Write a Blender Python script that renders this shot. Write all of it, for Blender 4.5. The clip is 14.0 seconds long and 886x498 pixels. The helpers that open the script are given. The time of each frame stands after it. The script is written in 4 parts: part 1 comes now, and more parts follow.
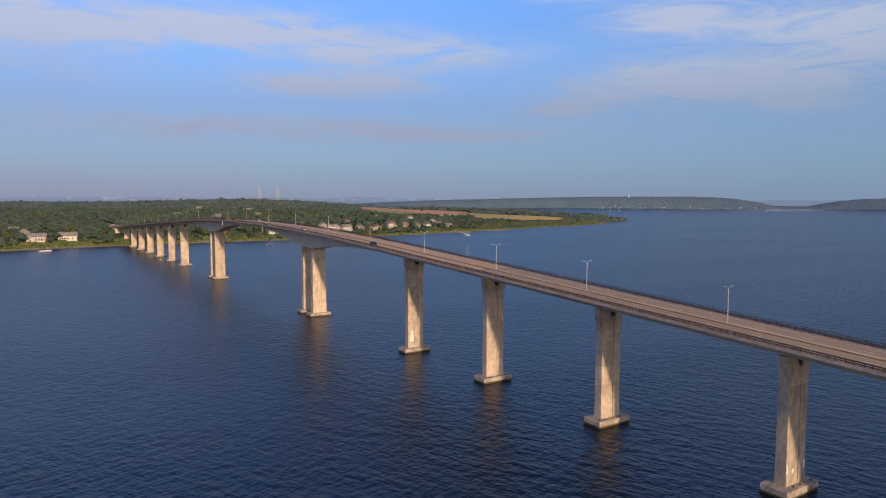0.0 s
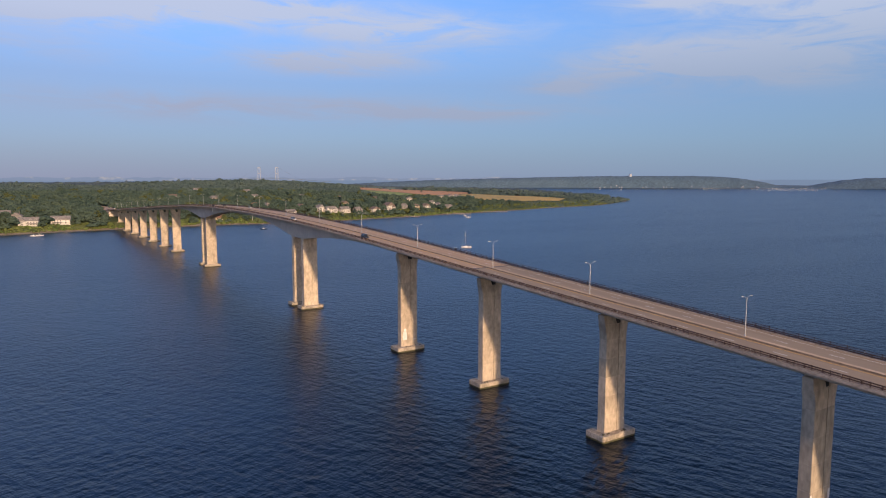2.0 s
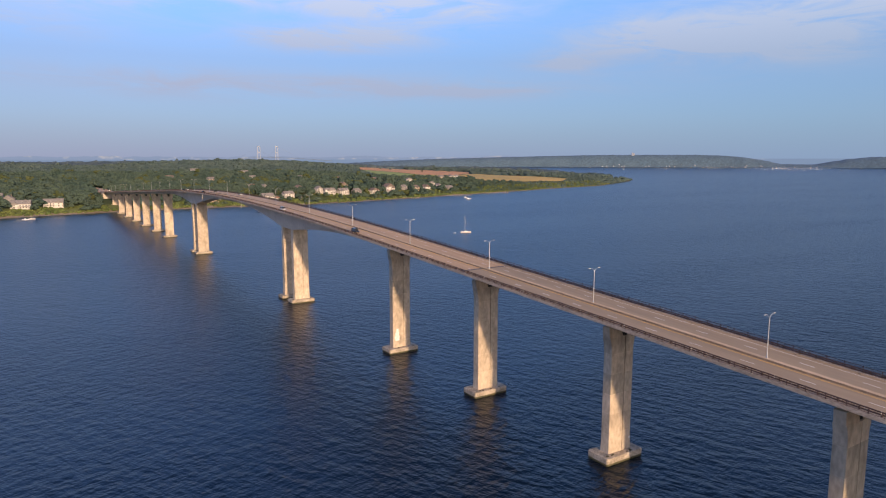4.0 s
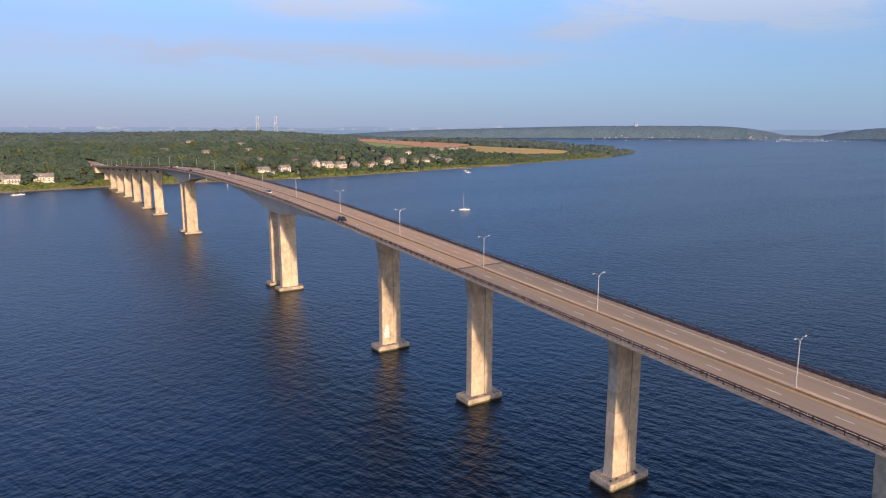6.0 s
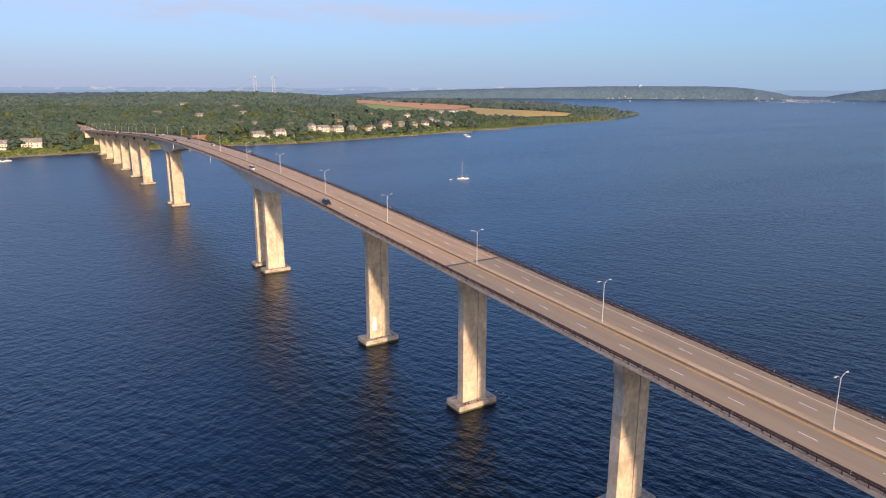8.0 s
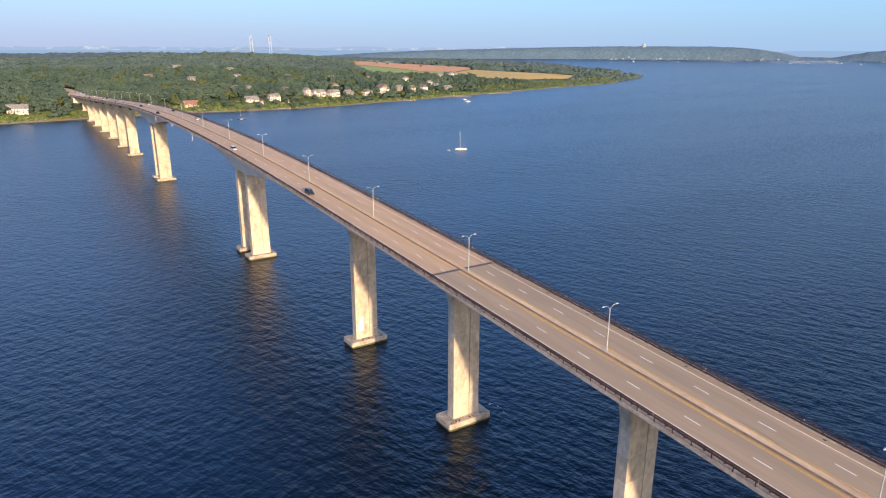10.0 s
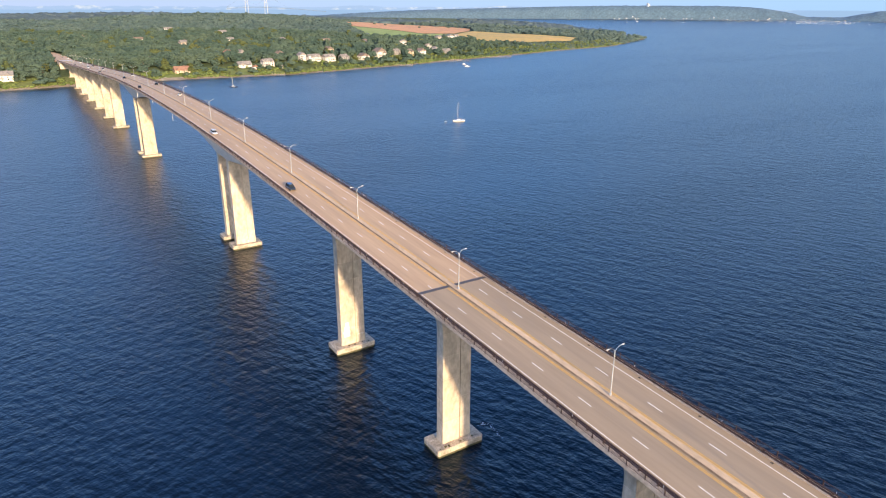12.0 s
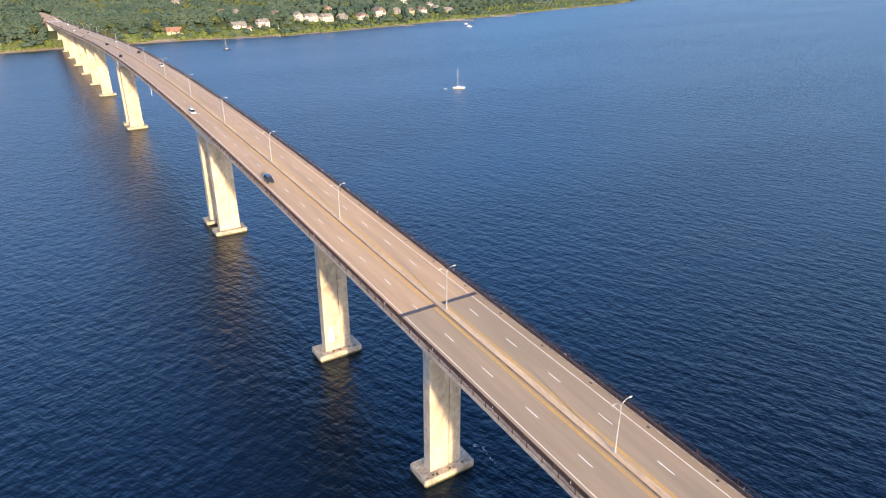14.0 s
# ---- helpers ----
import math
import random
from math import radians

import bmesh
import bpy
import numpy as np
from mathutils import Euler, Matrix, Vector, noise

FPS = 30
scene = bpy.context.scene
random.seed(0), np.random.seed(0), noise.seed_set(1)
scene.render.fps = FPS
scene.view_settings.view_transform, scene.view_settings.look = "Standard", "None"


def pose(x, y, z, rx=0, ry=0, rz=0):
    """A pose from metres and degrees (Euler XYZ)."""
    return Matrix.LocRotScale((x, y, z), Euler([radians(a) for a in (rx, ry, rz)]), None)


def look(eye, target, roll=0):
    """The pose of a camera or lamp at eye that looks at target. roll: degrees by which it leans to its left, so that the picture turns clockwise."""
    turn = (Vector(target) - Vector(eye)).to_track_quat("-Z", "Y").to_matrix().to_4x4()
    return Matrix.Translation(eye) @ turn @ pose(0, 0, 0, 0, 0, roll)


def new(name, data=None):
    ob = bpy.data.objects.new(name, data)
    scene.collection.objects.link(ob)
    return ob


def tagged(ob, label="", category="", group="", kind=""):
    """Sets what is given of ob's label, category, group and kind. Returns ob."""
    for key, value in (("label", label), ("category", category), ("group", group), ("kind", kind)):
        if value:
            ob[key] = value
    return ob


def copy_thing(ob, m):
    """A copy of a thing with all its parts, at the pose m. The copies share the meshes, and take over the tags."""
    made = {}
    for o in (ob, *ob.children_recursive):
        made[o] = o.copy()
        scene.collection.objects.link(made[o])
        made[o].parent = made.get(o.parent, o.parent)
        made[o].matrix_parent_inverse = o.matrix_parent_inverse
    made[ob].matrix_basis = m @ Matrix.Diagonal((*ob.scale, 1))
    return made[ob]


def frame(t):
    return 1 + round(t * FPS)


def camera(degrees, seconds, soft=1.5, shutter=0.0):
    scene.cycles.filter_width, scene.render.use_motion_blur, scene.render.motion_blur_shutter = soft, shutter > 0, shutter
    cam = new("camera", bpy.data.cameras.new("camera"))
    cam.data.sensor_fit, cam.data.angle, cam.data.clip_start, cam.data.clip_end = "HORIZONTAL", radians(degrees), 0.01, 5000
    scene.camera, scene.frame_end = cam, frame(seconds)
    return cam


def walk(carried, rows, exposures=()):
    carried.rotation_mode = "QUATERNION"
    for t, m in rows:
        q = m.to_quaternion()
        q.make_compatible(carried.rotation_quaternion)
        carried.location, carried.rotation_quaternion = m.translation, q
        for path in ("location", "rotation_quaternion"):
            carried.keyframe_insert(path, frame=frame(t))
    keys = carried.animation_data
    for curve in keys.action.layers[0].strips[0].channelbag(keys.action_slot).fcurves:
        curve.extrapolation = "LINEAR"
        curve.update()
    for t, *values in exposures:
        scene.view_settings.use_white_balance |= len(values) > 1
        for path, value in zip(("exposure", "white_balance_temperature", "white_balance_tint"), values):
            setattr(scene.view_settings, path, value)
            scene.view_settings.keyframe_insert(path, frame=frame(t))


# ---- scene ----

cam = camera(68.0, 14.0, soft=1.15)
PATH = [
    (0, (-150.085, -190.556, 67.078), (-144.6201, -182.2115, 66.3638), 0.07),
    (0.5, (-147.253, -187.448, 68.271), (-141.7887, -179.1089, 67.4976), 0.04),
    (1, (-144.519, -184.468, 69.537), (-139.0607, -176.1325, 68.6806), 0.01),
    (1.5, (-141.822, -181.544, 70.842), (-136.3726, -173.2133, 69.8982), -0.01),
    (2, (-139.115, -178.623, 72.165), (-133.6752, -170.2963, 71.1348), -0.02),
    (2.5, (-136.362, -175.663, 73.487), (-130.9318, -167.3393, 72.3761), -0.03),
    (3, (-133.538, -172.631, 74.801), (-128.1173, -164.3121, 73.6107), -0.04),
    (3.5, (-130.627, -169.509, 76.100), (-125.2169, -161.1950, 74.8307), -0.04),
    (4, (-127.624, -166.285, 77.387), (-122.2244, -157.9774, 76.0327), -0.04),
    (4.5, (-124.530, -162.956, 78.665), (-119.1413, -154.6572, 77.2175), -0.03),
    (5, (-121.352, -159.527, 79.941), (-115.9753, -151.2387, 78.3901), -0.02),
    (5.5, (-118.102, -156.006, 81.226), (-112.7390, -147.7321, 79.5592), -0.01),
    (6, (-114.796, -152.410, 82.530), (-109.4486, -144.1520, 80.7361), 0.01),
    (6.5, (-111.453, -148.754, 83.865), (-106.1229, -140.5159, 81.9338), 0.02),
    (7, (-108.093, -145.059, 85.241), (-102.7817, -136.8437, 83.1658), 0.04),
    (7.5, (-104.736, -141.345, 86.667), (-99.4449, -133.1557, 84.4448), 0.05),
    (8, (-101.401, -137.634, 88.152), (-96.1311, -129.4721, 85.7812), 0.07),
    (8.5, (-98.105, -133.943, 89.698), (-92.8566, -125.8116, 87.1820), 0.08),
    (9, (-94.861, -130.291, 91.308), (-89.6344, -122.1904, 88.6493), 0.10),
    (9.5, (-91.677, -126.689, 92.976), (-86.4727, -118.6211, 90.1795), 0.11),
    (10, (-88.557, -123.146, 94.691), (-83.3744, -115.1116, 91.7618), 0.12),
    (10.5, (-85.496, -119.664, 96.439), (-80.3354, -111.6640, 93.3778), 0.13),
    (11, (-82.482, -116.236, 98.194), (-77.3438, -108.2734, 95.0009), 0.13),
    (11.5, (-79.492, -112.849, 99.925), (-74.3786, -104.9264, 96.5958), 0.13),
    (12, (-76.493, -109.480, 101.590), (-71.4080, -101.5998, 98.1190), 0.13),
    (12.5, (-73.441, -106.093, 103.138), (-68.3888, -98.2588, 99.5191), 0.12),
    (13, (-70.278, -102.643, 104.508), (-65.2637, -94.8551, 100.7375), 0.11),
    (13.5, (-66.930, -99.069, 105.624), (-61.9605, -91.3244, 101.7100), 0.09),
    (14, (-63.312, -95.297, 106.402), (-58.3894, -87.5840, 102.3681), 0.07),
]
walk(cam, [(t, look(e, g, r)) for t, e, g, r in PATH], exposures=[(0, -0.17, 7290, 18), (3, 0.03, 7300, 18), (6.5, 0.37, 7300, 16), (8, 0.52, 7230, 14), (11, 0.92, 6950, 8.5), (14, 1.17, 6960, 6)])

# ---------------------------------------------------------------- light
SUN_EL = radians(11.5)
SUN_AZ = radians(6.0)          # the sun stands behind the near end of the bridge, a little to its west side
sun_way = Vector((math.sin(SUN_AZ) * math.cos(SUN_EL), math.cos(SUN_AZ) * math.cos(SUN_EL), -math.sin(SUN_EL)))
sun_data = bpy.data.lights.new("sun", "SUN")
sun_data.energy, sun_data.angle, sun_data.color = 4.2, radians(1.3), (1.0, 0.765, 0.535)
sun = new("sun", sun_data)
sun.matrix_world = look((0, 0, 300), Vector((0, 0, 300)) + sun_way)


def build_world():
    w = bpy.data.worlds.new("sky")
    scene.world = w
    w.use_nodes = True
    nt = w.node_tree
    nt.nodes.clear()
    N, L = nt.nodes.new, nt.links.new
    out = N("ShaderNodeOutputWorld")
    sky = N("ShaderNodeTexSky")
    sky.sky_type, sky.sun_disc = "NISHITA", False
    sky.sun_elevation, sky.sun_rotation = SUN_EL, math.pi + SUN_AZ
    sky.air_density, sky.dust_density, sky.ozone_density = 1.0, 0.6, 2.0
    clear = N("ShaderNodeBackground")
    clear.inputs["Strength"].default_value = 0.165
    tint = N("ShaderNodeVectorMath"); tint.operation = "MULTIPLY"
    tint.inputs[1].default_value = (0.47, 0.96, 1.68)
    L(sky.outputs[0], tint.inputs[0])
    co = N("ShaderNodeTexCoord")
    sep = N("ShaderNodeSeparateXYZ")
    L(co.outputs["Generated"], sep.inputs[0])

    def calc(op, a, b=None, c=None):
        n = N("ShaderNodeMath")
        n.operation = op
        for k, v in enumerate((a, b, c)):
            if v is None:
                continue
            if isinstance(v, (int, float)):
                n.inputs[k].default_value = v
            else:
                L(v, n.inputs[k])
        return n.outputs[0]

    az = calc("MULTIPLY", calc("ARCTAN2", sep.outputs["X"], sep.outputs["Y"]), 180 / math.pi)
    el = calc("MULTIPLY", calc("ARCSINE", sep.outputs["Z"]), 180 / math.pi)
    # added sky gain, peaking half-way up, low at the zenith, to steer water reflections
    sky_gain = N("ShaderNodeValToRGB")
    for pos, v in ((0.24, 0.63), (0.42, 0.86), (0.62, 0.58), (0.92, 0.36)):
        k = sky_gain.color_ramp.elements.new(pos)
        k.color = (v, v, v, 1)
    sky_gain.color_ramp.elements[0].color, sky_gain.color_ramp.elements[-1].color = (0.62, 0.62, 0.62, 1), (0.34, 0.34, 0.34, 1)
    L(sep.outputs["Z"], sky_gain.inputs[0])
    lift = N("ShaderNodeVectorMath"); lift.operation = "SCALE"
    L(tint.outputs[0], lift.inputs[0]); L(calc("MULTIPLY", sky_gain.outputs[0], 1.6), lift.inputs["Scale"])
    L(lift.outputs[0], clear.inputs["Color"])
    # banks of thin cloud: bearing, height, half-width, half-height in degrees, thickness
    cover = None
    for a, e_, wa, we, amp in ((2, 12.9, 9.5, 1.5, 1.1), (17, 13.9, 10, 1.5, 1.0), (31, 12.4, 8.5, 1.3, 0.95), (24, 9.8, 7.5, 0.9, 1.1), (-1, 15.8, 6.5, 1.6, 0.8), (-2, 9.8, 9, 1.2, 0.4),
                               (53, 14.8, 6, 1.7, 0.75), (51, 10.0, 6, 1.3, 0.85), (60, 8.8, 11, 1.6, 1.0), (65, 12.4, 9, 2.2, 0.85), (43.5, 8.0, 3, 0.8, 0.8), (44, 16.6, 2.8, 0.4, 0.5),
                               (19, 6.0, 19, 1.0, 0.75), (36, 5.7, 7, 0.5, 0.8), (-38, 15, 22, 4, 0.6), (95, 13, 20, 3, 0.6)):
        u = calc("DIVIDE", calc("SUBTRACT", az, a), wa)
        v = calc("DIVIDE", calc("SUBTRACT", el, e_), we)
        q = calc("ADD", calc("MULTIPLY", u, u), calc("MULTIPLY", v, v))
        lobe = calc("MULTIPLY", calc("EXPONENT", calc("MULTIPLY", q, -1.0)), amp)
        cover = lobe if cover is None else calc("ADD", cover, lobe)
    com = N("ShaderNodeCombineXYZ")
    L(calc("MULTIPLY", az, 0.085), com.inputs[0]); L(calc("ADD", calc("MULTIPLY", el, 0.42), calc("MULTIPLY", az, 0.012)), com.inputs[1])
    n1 = N("ShaderNodeTexNoise")
    n1.inputs["Scale"].default_value, n1.inputs["Detail"].default_value, n1.inputs["Roughness"].default_value = 1.5, 9, 0.64
    n1.inputs["Distortion"].default_value = 0.8
    L(com.outputs[0], n1.inputs["Vector"])
    wisp = N("ShaderNodeMapRange")
    wisp.inputs["From Min"].default_value, wisp.inputs["From Max"].default_value = 0.34, 0.66
    wisp.inputs["To Min"].default_value, wisp.inputs["To Max"].default_value = 0.32, 1.65
    L(n1.outputs["Fac"], wisp.inputs["Value"])
    veil = calc("MULTIPLY", wisp.outputs[0], 0.03)
    dens = calc("MINIMUM", calc("ADD", calc("MULTIPLY", cover, wisp.outputs[0]), veil), 0.85)
    cl = N("ShaderNodeBackground")
    cl.inputs["Color"].default_value, cl.inputs["Strength"].default_value = (0.61, 0.735, 0.94, 1), 1.0
    m1 = N("ShaderNodeMixShader")
    L(dens, m1.inputs[0])
    L(clear.outputs[0], m1.inputs[1]); L(cl.outputs[0], m1.inputs[2])
    # haze that thickens towards the horizon
    hz = N("ShaderNodeValToRGB")
    e = hz.color_ramp.elements
    e[0].position, e[0].color = 0.0, (0.95, 0.95, 0.95, 1)
    e[1].position, e[1].color = 0.36, (0.06, 0.06, 0.06, 1)
    k = e.new(0.06); k.color = (0.80, 0.80, 0.80, 1)
    k = e.new(0.14); k.color = (0.68, 0.68, 0.68, 1)
    k = e.new(0.22); k.color = (0.28, 0.28, 0.28, 1)
    L(sep.outputs["Z"], hz.inputs[0])
    hb = N("ShaderNodeBackground")
    hb.inputs["Strength"].default_value = 0.97
    # greyer over the land, clearer over the open bay
    side = N("ShaderNodeMapRange")
    side.inputs["From Min"].default_value, side.inputs["From Max"].default_value = 5, 62
    L(az, side.inputs["Value"])
    air = N("ShaderNodeMix"); air.data_type = "RGBA"
    air.inputs["A"].default_value, air.inputs["B"].default_value = (0.280, 0.340, 0.530, 1), (0.218, 0.342, 0.548, 1)
    L(side.outputs[0], air.inputs["Factor"])
    # the hazy sky brightens and warms towards the low sun
    dot = N("ShaderNodeVectorMath"); dot.operation = "DOT_PRODUCT"
    dot.inputs[1].default_value = -sun_way
    L(co.outputs["Generated"], dot.inputs[0])
    glow = calc("POWER", calc("MAXIMUM", dot.outputs["Value"], 0.0), 1.4)
    warm = N("ShaderNodeMix"); warm.data_type = "RGBA"
    warm.inputs["B"].default_value = (1.25, 0.98, 0.72, 1)
    L(glow, warm.inputs["Factor"]); L(air.outputs["Result"], warm.inputs["A"]); L(warm.outputs["Result"], hb.inputs["Color"])
    m2 = N("ShaderNodeMixShader")
    L(calc("MAXIMUM", hz.outputs[0], calc("MULTIPLY", glow, 0.85)), m2.inputs[0]); L(m1.outputs[0], m2.inputs[1]); L(hb.outputs[0], m2.inputs[2])
    L(m2.outputs[0], out.inputs["Surface"])


build_world()


# ---------------------------------------------------------------- materials
def mat(name, a, b=None, scale=0.5, fine=6.0, rough=0.8, metal=0.0, bump=0.0, island=0.0, obj=0.0, stretch=(1, 1, 1), dist=0.05, mid=(0.35, 0.65), fine_amt=0.25, spec=0.5):
    """Two colours mixed by a coarse noise, broken by a fine one, with fine relief; world-size."""
    m = bpy.data.materials.new(name)
    m.use_nodes = True
    nt = m.node_tree
    N, L = nt.nodes.new, nt.links.new
    bs = nt.nodes["Principled BSDF"]
    bs.inputs["Roughness"].default_value, bs.inputs["Metallic"].default_value = rough, metal
    bs.inputs["Specular IOR Level"].default_value = spec
    b = b or a
    geo = N("ShaderNodeNewGeometry")
    mp = N("ShaderNodeMapping")
    mp.inputs["Scale"].default_value = stretch
    L(geo.outputs["Position"], mp.inputs[0])
    n1 = N("ShaderNodeTexNoise")
    n1.inputs["Scale"].default_value, n1.inputs["Detail"].default_value = scale, 4
    L(mp.outputs[0], n1.inputs["Vector"])
    r = N("ShaderNodeMapRange")
    r.inputs["From Min"].default_value, r.inputs["From Max"].default_value = mid
    L(n1.outputs["Fac"], r.inputs["Value"])
    mix = N("ShaderNodeMix"); mix.data_type = "RGBA"
    mix.inputs["A"].default_value, mix.inputs["B"].default_value = (*a, 1), (*b, 1)
    L(r.outputs[0], mix.inputs["Factor"])
    n2 = N("ShaderNodeTexNoise")
    n2.inputs["Scale"].default_value, n2.inputs["Detail"].default_value = fine, 3
    L(mp.outputs[0], n2.inputs["Vector"])
    r2 = N("ShaderNodeMapRange")
    r2.inputs["From Min"].default_value, r2.inputs["From Max"].default_value = 0.3, 0.7
    r2.inputs["To Min"].default_value, r2.inputs["To Max"].default_value = 1 - fine_amt, 1 + fine_amt
    L(n2.outputs["Fac"], r2.inputs["Value"])
    val = r2.outputs[0]
    for amt, src in ((island, geo.outputs["Random Per Island"]), (obj, None)):
        if amt:
            if src is None:
                src = N("ShaderNodeObjectInfo").outputs["Random"]
            r3 = N("ShaderNodeMapRange")
            r3.inputs["To Min"].default_value, r3.inputs["To Max"].default_value = 1 - amt, 1 + amt
            L(src, r3.inputs["Value"])
            mu = N("ShaderNodeMath"); mu.operation = "MULTIPLY"
            L(val, mu.inputs[0]); L(r3.outputs[0], mu.inputs[1])
            val = mu.outputs[0]
    mul = N("ShaderNodeVectorMath"); mul.operation = "SCALE"
    L(mix.outputs["Result"], mul.inputs[0]); L(val, mul.inputs["Scale"])
    L(mul.outputs[0], bs.inputs["Base Color"])
    if bump:
        bp = N("ShaderNodeBump")
        bp.inputs["Strength"].default_value, bp.inputs["Distance"].default_value = bump, dist
        L(n2.outputs["Fac"], bp.inputs["Height"]); L(bp.outputs[0], bs.inputs["Normal"])
    return m


def water_material():
    m = bpy.data.materials.new("bay_water")
    m.use_nodes = True
    nt = m.node_tree
    N, L = nt.nodes.new, nt.links.new
    bs = nt.nodes["Principled BSDF"]
    bs.inputs["Roughness"].default_value, bs.inputs["IOR"].default_value = 0.28, 1.333
    bs.inputs["Specular IOR Level"].default_value = 0.55
    bs.inputs["Specular Tint"].default_value = (0.44, 0.83, 1.0, 1)
    geo = N("ShaderNodeNewGeometry")
    heights = []
    for scale, rot, st, amp in ((0.020, -50, 1.8, 0.9), (0.055, -64, 2.2, 1.2), (0.15, -70, 2.4, 1.7), (0.17, 14, 2.2, 1.3), (0.36, -62, 2.2, 0.55), (0.42, 22, 2.0, 0.40), (1.0, -40, 1.6, 0.13)):
        mp = N("ShaderNodeMapping")
        mp.vector_type = "TEXTURE"
        mp.inputs["Rotation"].default_value, mp.inputs["Scale"].default_value = (0, 0, radians(rot)), (1, 1 / st, 1)
        L(geo.outputs["Position"], mp.inputs[0])
        n = N("ShaderNodeTexNoise")
        n.inputs["Scale"].default_value, n.inputs["Detail"].default_value, n.inputs["Roughness"].default_value = scale, 3, 0.50
        L(mp.outputs[0], n.inputs["Vector"])
        mu = N("ShaderNodeMath"); mu.operation = "MULTIPLY"; mu.inputs[1].default_value = amp
        L(n.outputs["Fac"], mu.inputs[0])
        heights.append(mu.outputs[0])
    total = heights[0]
    for h in heights[1:]:
        ad = N("ShaderNodeMath"); ad.operation = "ADD"
        L(total, ad.inputs[0]); L(h, ad.inputs[1])
        total = ad.outputs[0]
    bp = N("ShaderNodeBump")
    bp.inputs["Strength"].default_value, bp.inputs["Distance"].default_value = 1.0, 1.0
    L(total, bp.inputs["Height"]); L(bp.outputs[0], bs.inputs["Normal"])
    # broad streaks of wind on the water
    mp = N("ShaderNodeMapping")
    mp.inputs["Rotation"].default_value, mp.inputs["Scale"].default_value = (0, 0, radians(-25)), (0.35, 1.6, 1)
    L(geo.outputs["Position"], mp.inputs[0])
    n = N("ShaderNodeTexNoise")
    n.inputs["Scale"].default_value, n.inputs["Detail"].default_value = 0.006, 4
    L(mp.outputs[0], n.inputs["Vector"])
    mix = N("ShaderNodeMix"); mix.data_type = "RGBA"
    mix.inputs["A"].default_value, mix.inputs["B"].default_value = (0.0018, 0.0036, 0.0085, 1), (0.0022, 0.0062, 0.0150, 1)
    L(n.outputs["Fac"], mix.inputs["Factor"]); L(mix.outputs["Result"], bs.inputs["Base Color"])
    gust = N("ShaderNodeMapRange")
    gust.inputs["From Min"].default_value, gust.inputs["From Max"].default_value = 0.36, 0.64
    gust.inputs["To Min"].default_value, gust.inputs["To Max"].default_value = 0.30, 0.52
    L(n.outputs["Fac"], gust.inputs["Value"]); L(gust.outputs[0], bp.inputs["Strength"])
    return m


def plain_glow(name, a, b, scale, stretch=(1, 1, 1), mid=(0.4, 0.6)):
    """Far backdrop distance: haze and brightness are put in as emission."""
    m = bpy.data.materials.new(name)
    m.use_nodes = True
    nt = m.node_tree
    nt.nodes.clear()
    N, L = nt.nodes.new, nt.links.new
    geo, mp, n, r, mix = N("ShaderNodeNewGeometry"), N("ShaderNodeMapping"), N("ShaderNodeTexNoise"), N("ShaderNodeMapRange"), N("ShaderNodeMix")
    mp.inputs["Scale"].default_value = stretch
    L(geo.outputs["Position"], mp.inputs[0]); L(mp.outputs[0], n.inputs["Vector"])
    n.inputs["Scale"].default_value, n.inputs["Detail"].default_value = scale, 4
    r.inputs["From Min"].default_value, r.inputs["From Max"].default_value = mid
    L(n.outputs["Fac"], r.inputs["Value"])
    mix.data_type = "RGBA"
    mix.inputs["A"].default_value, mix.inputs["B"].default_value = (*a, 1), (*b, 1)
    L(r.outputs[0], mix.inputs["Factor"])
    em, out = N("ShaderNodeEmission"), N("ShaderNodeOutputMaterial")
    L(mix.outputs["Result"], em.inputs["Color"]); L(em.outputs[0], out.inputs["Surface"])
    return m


M = {}
M["water"] = water_material()
M["concrete"] = mat("pier_concrete", (0.565, 0.462, 0.345), (0.36, 0.295, 0.222), scale=0.30, fine=1.1, rough=0.9, bump=0.25, stretch=(1, 1, 0.55), mid=(0.44, 0.72), fine_amt=0.17, obj=0.10)
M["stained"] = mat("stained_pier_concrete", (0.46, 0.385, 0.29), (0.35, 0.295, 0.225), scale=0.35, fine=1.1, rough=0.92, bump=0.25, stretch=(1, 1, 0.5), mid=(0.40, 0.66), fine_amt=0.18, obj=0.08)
M["footing"] = mat("footing_concrete", (0.50, 0.425, 0.335), (0.29, 0.245, 0.19), scale=0.5, fine=2.2, rough=0.95, bump=0.4, fine_amt=0.28)
M["algae"] = mat("wet_algae_concrete", (0.10, 0.085, 0.035), (0.04, 0.045, 0.02), scale=0.6, fine=3, rough=0.6, bump=0.4)
M["girder"] = mat("girder_concrete", (0.66, 0.57, 0.47), (0.56, 0.48, 0.40), scale=0.10, fine=0.9, rough=0.9, bump=0.15, fine_amt=0.08)
M["road"] = mat("road_concrete", (0.575, 0.385, 0.228), (0.49, 0.328, 0.196), scale=0.25, fine=1.0, rough=0.85, bump=0.1, stretch=(1.5, 0.07, 1), fine_amt=0.09, dist=0.01)
M["road_grey"] = mat("grey_road_concrete", (0.395, 0.290, 0.186), (0.335, 0.250, 0.165), scale=0.25, fine=1.0, rough=0.85, bump=0.1, stretch=(1.5, 0.07, 1), fine_amt=0.09, dist=0.01)
M["kerb"] = mat("kerb_concrete", (0.49, 0.40, 0.315), (0.38, 0.305, 0.24), scale=0.4, fine=3, rough=0.9, bump=0.2, stretch=(1, 0.4, 1))
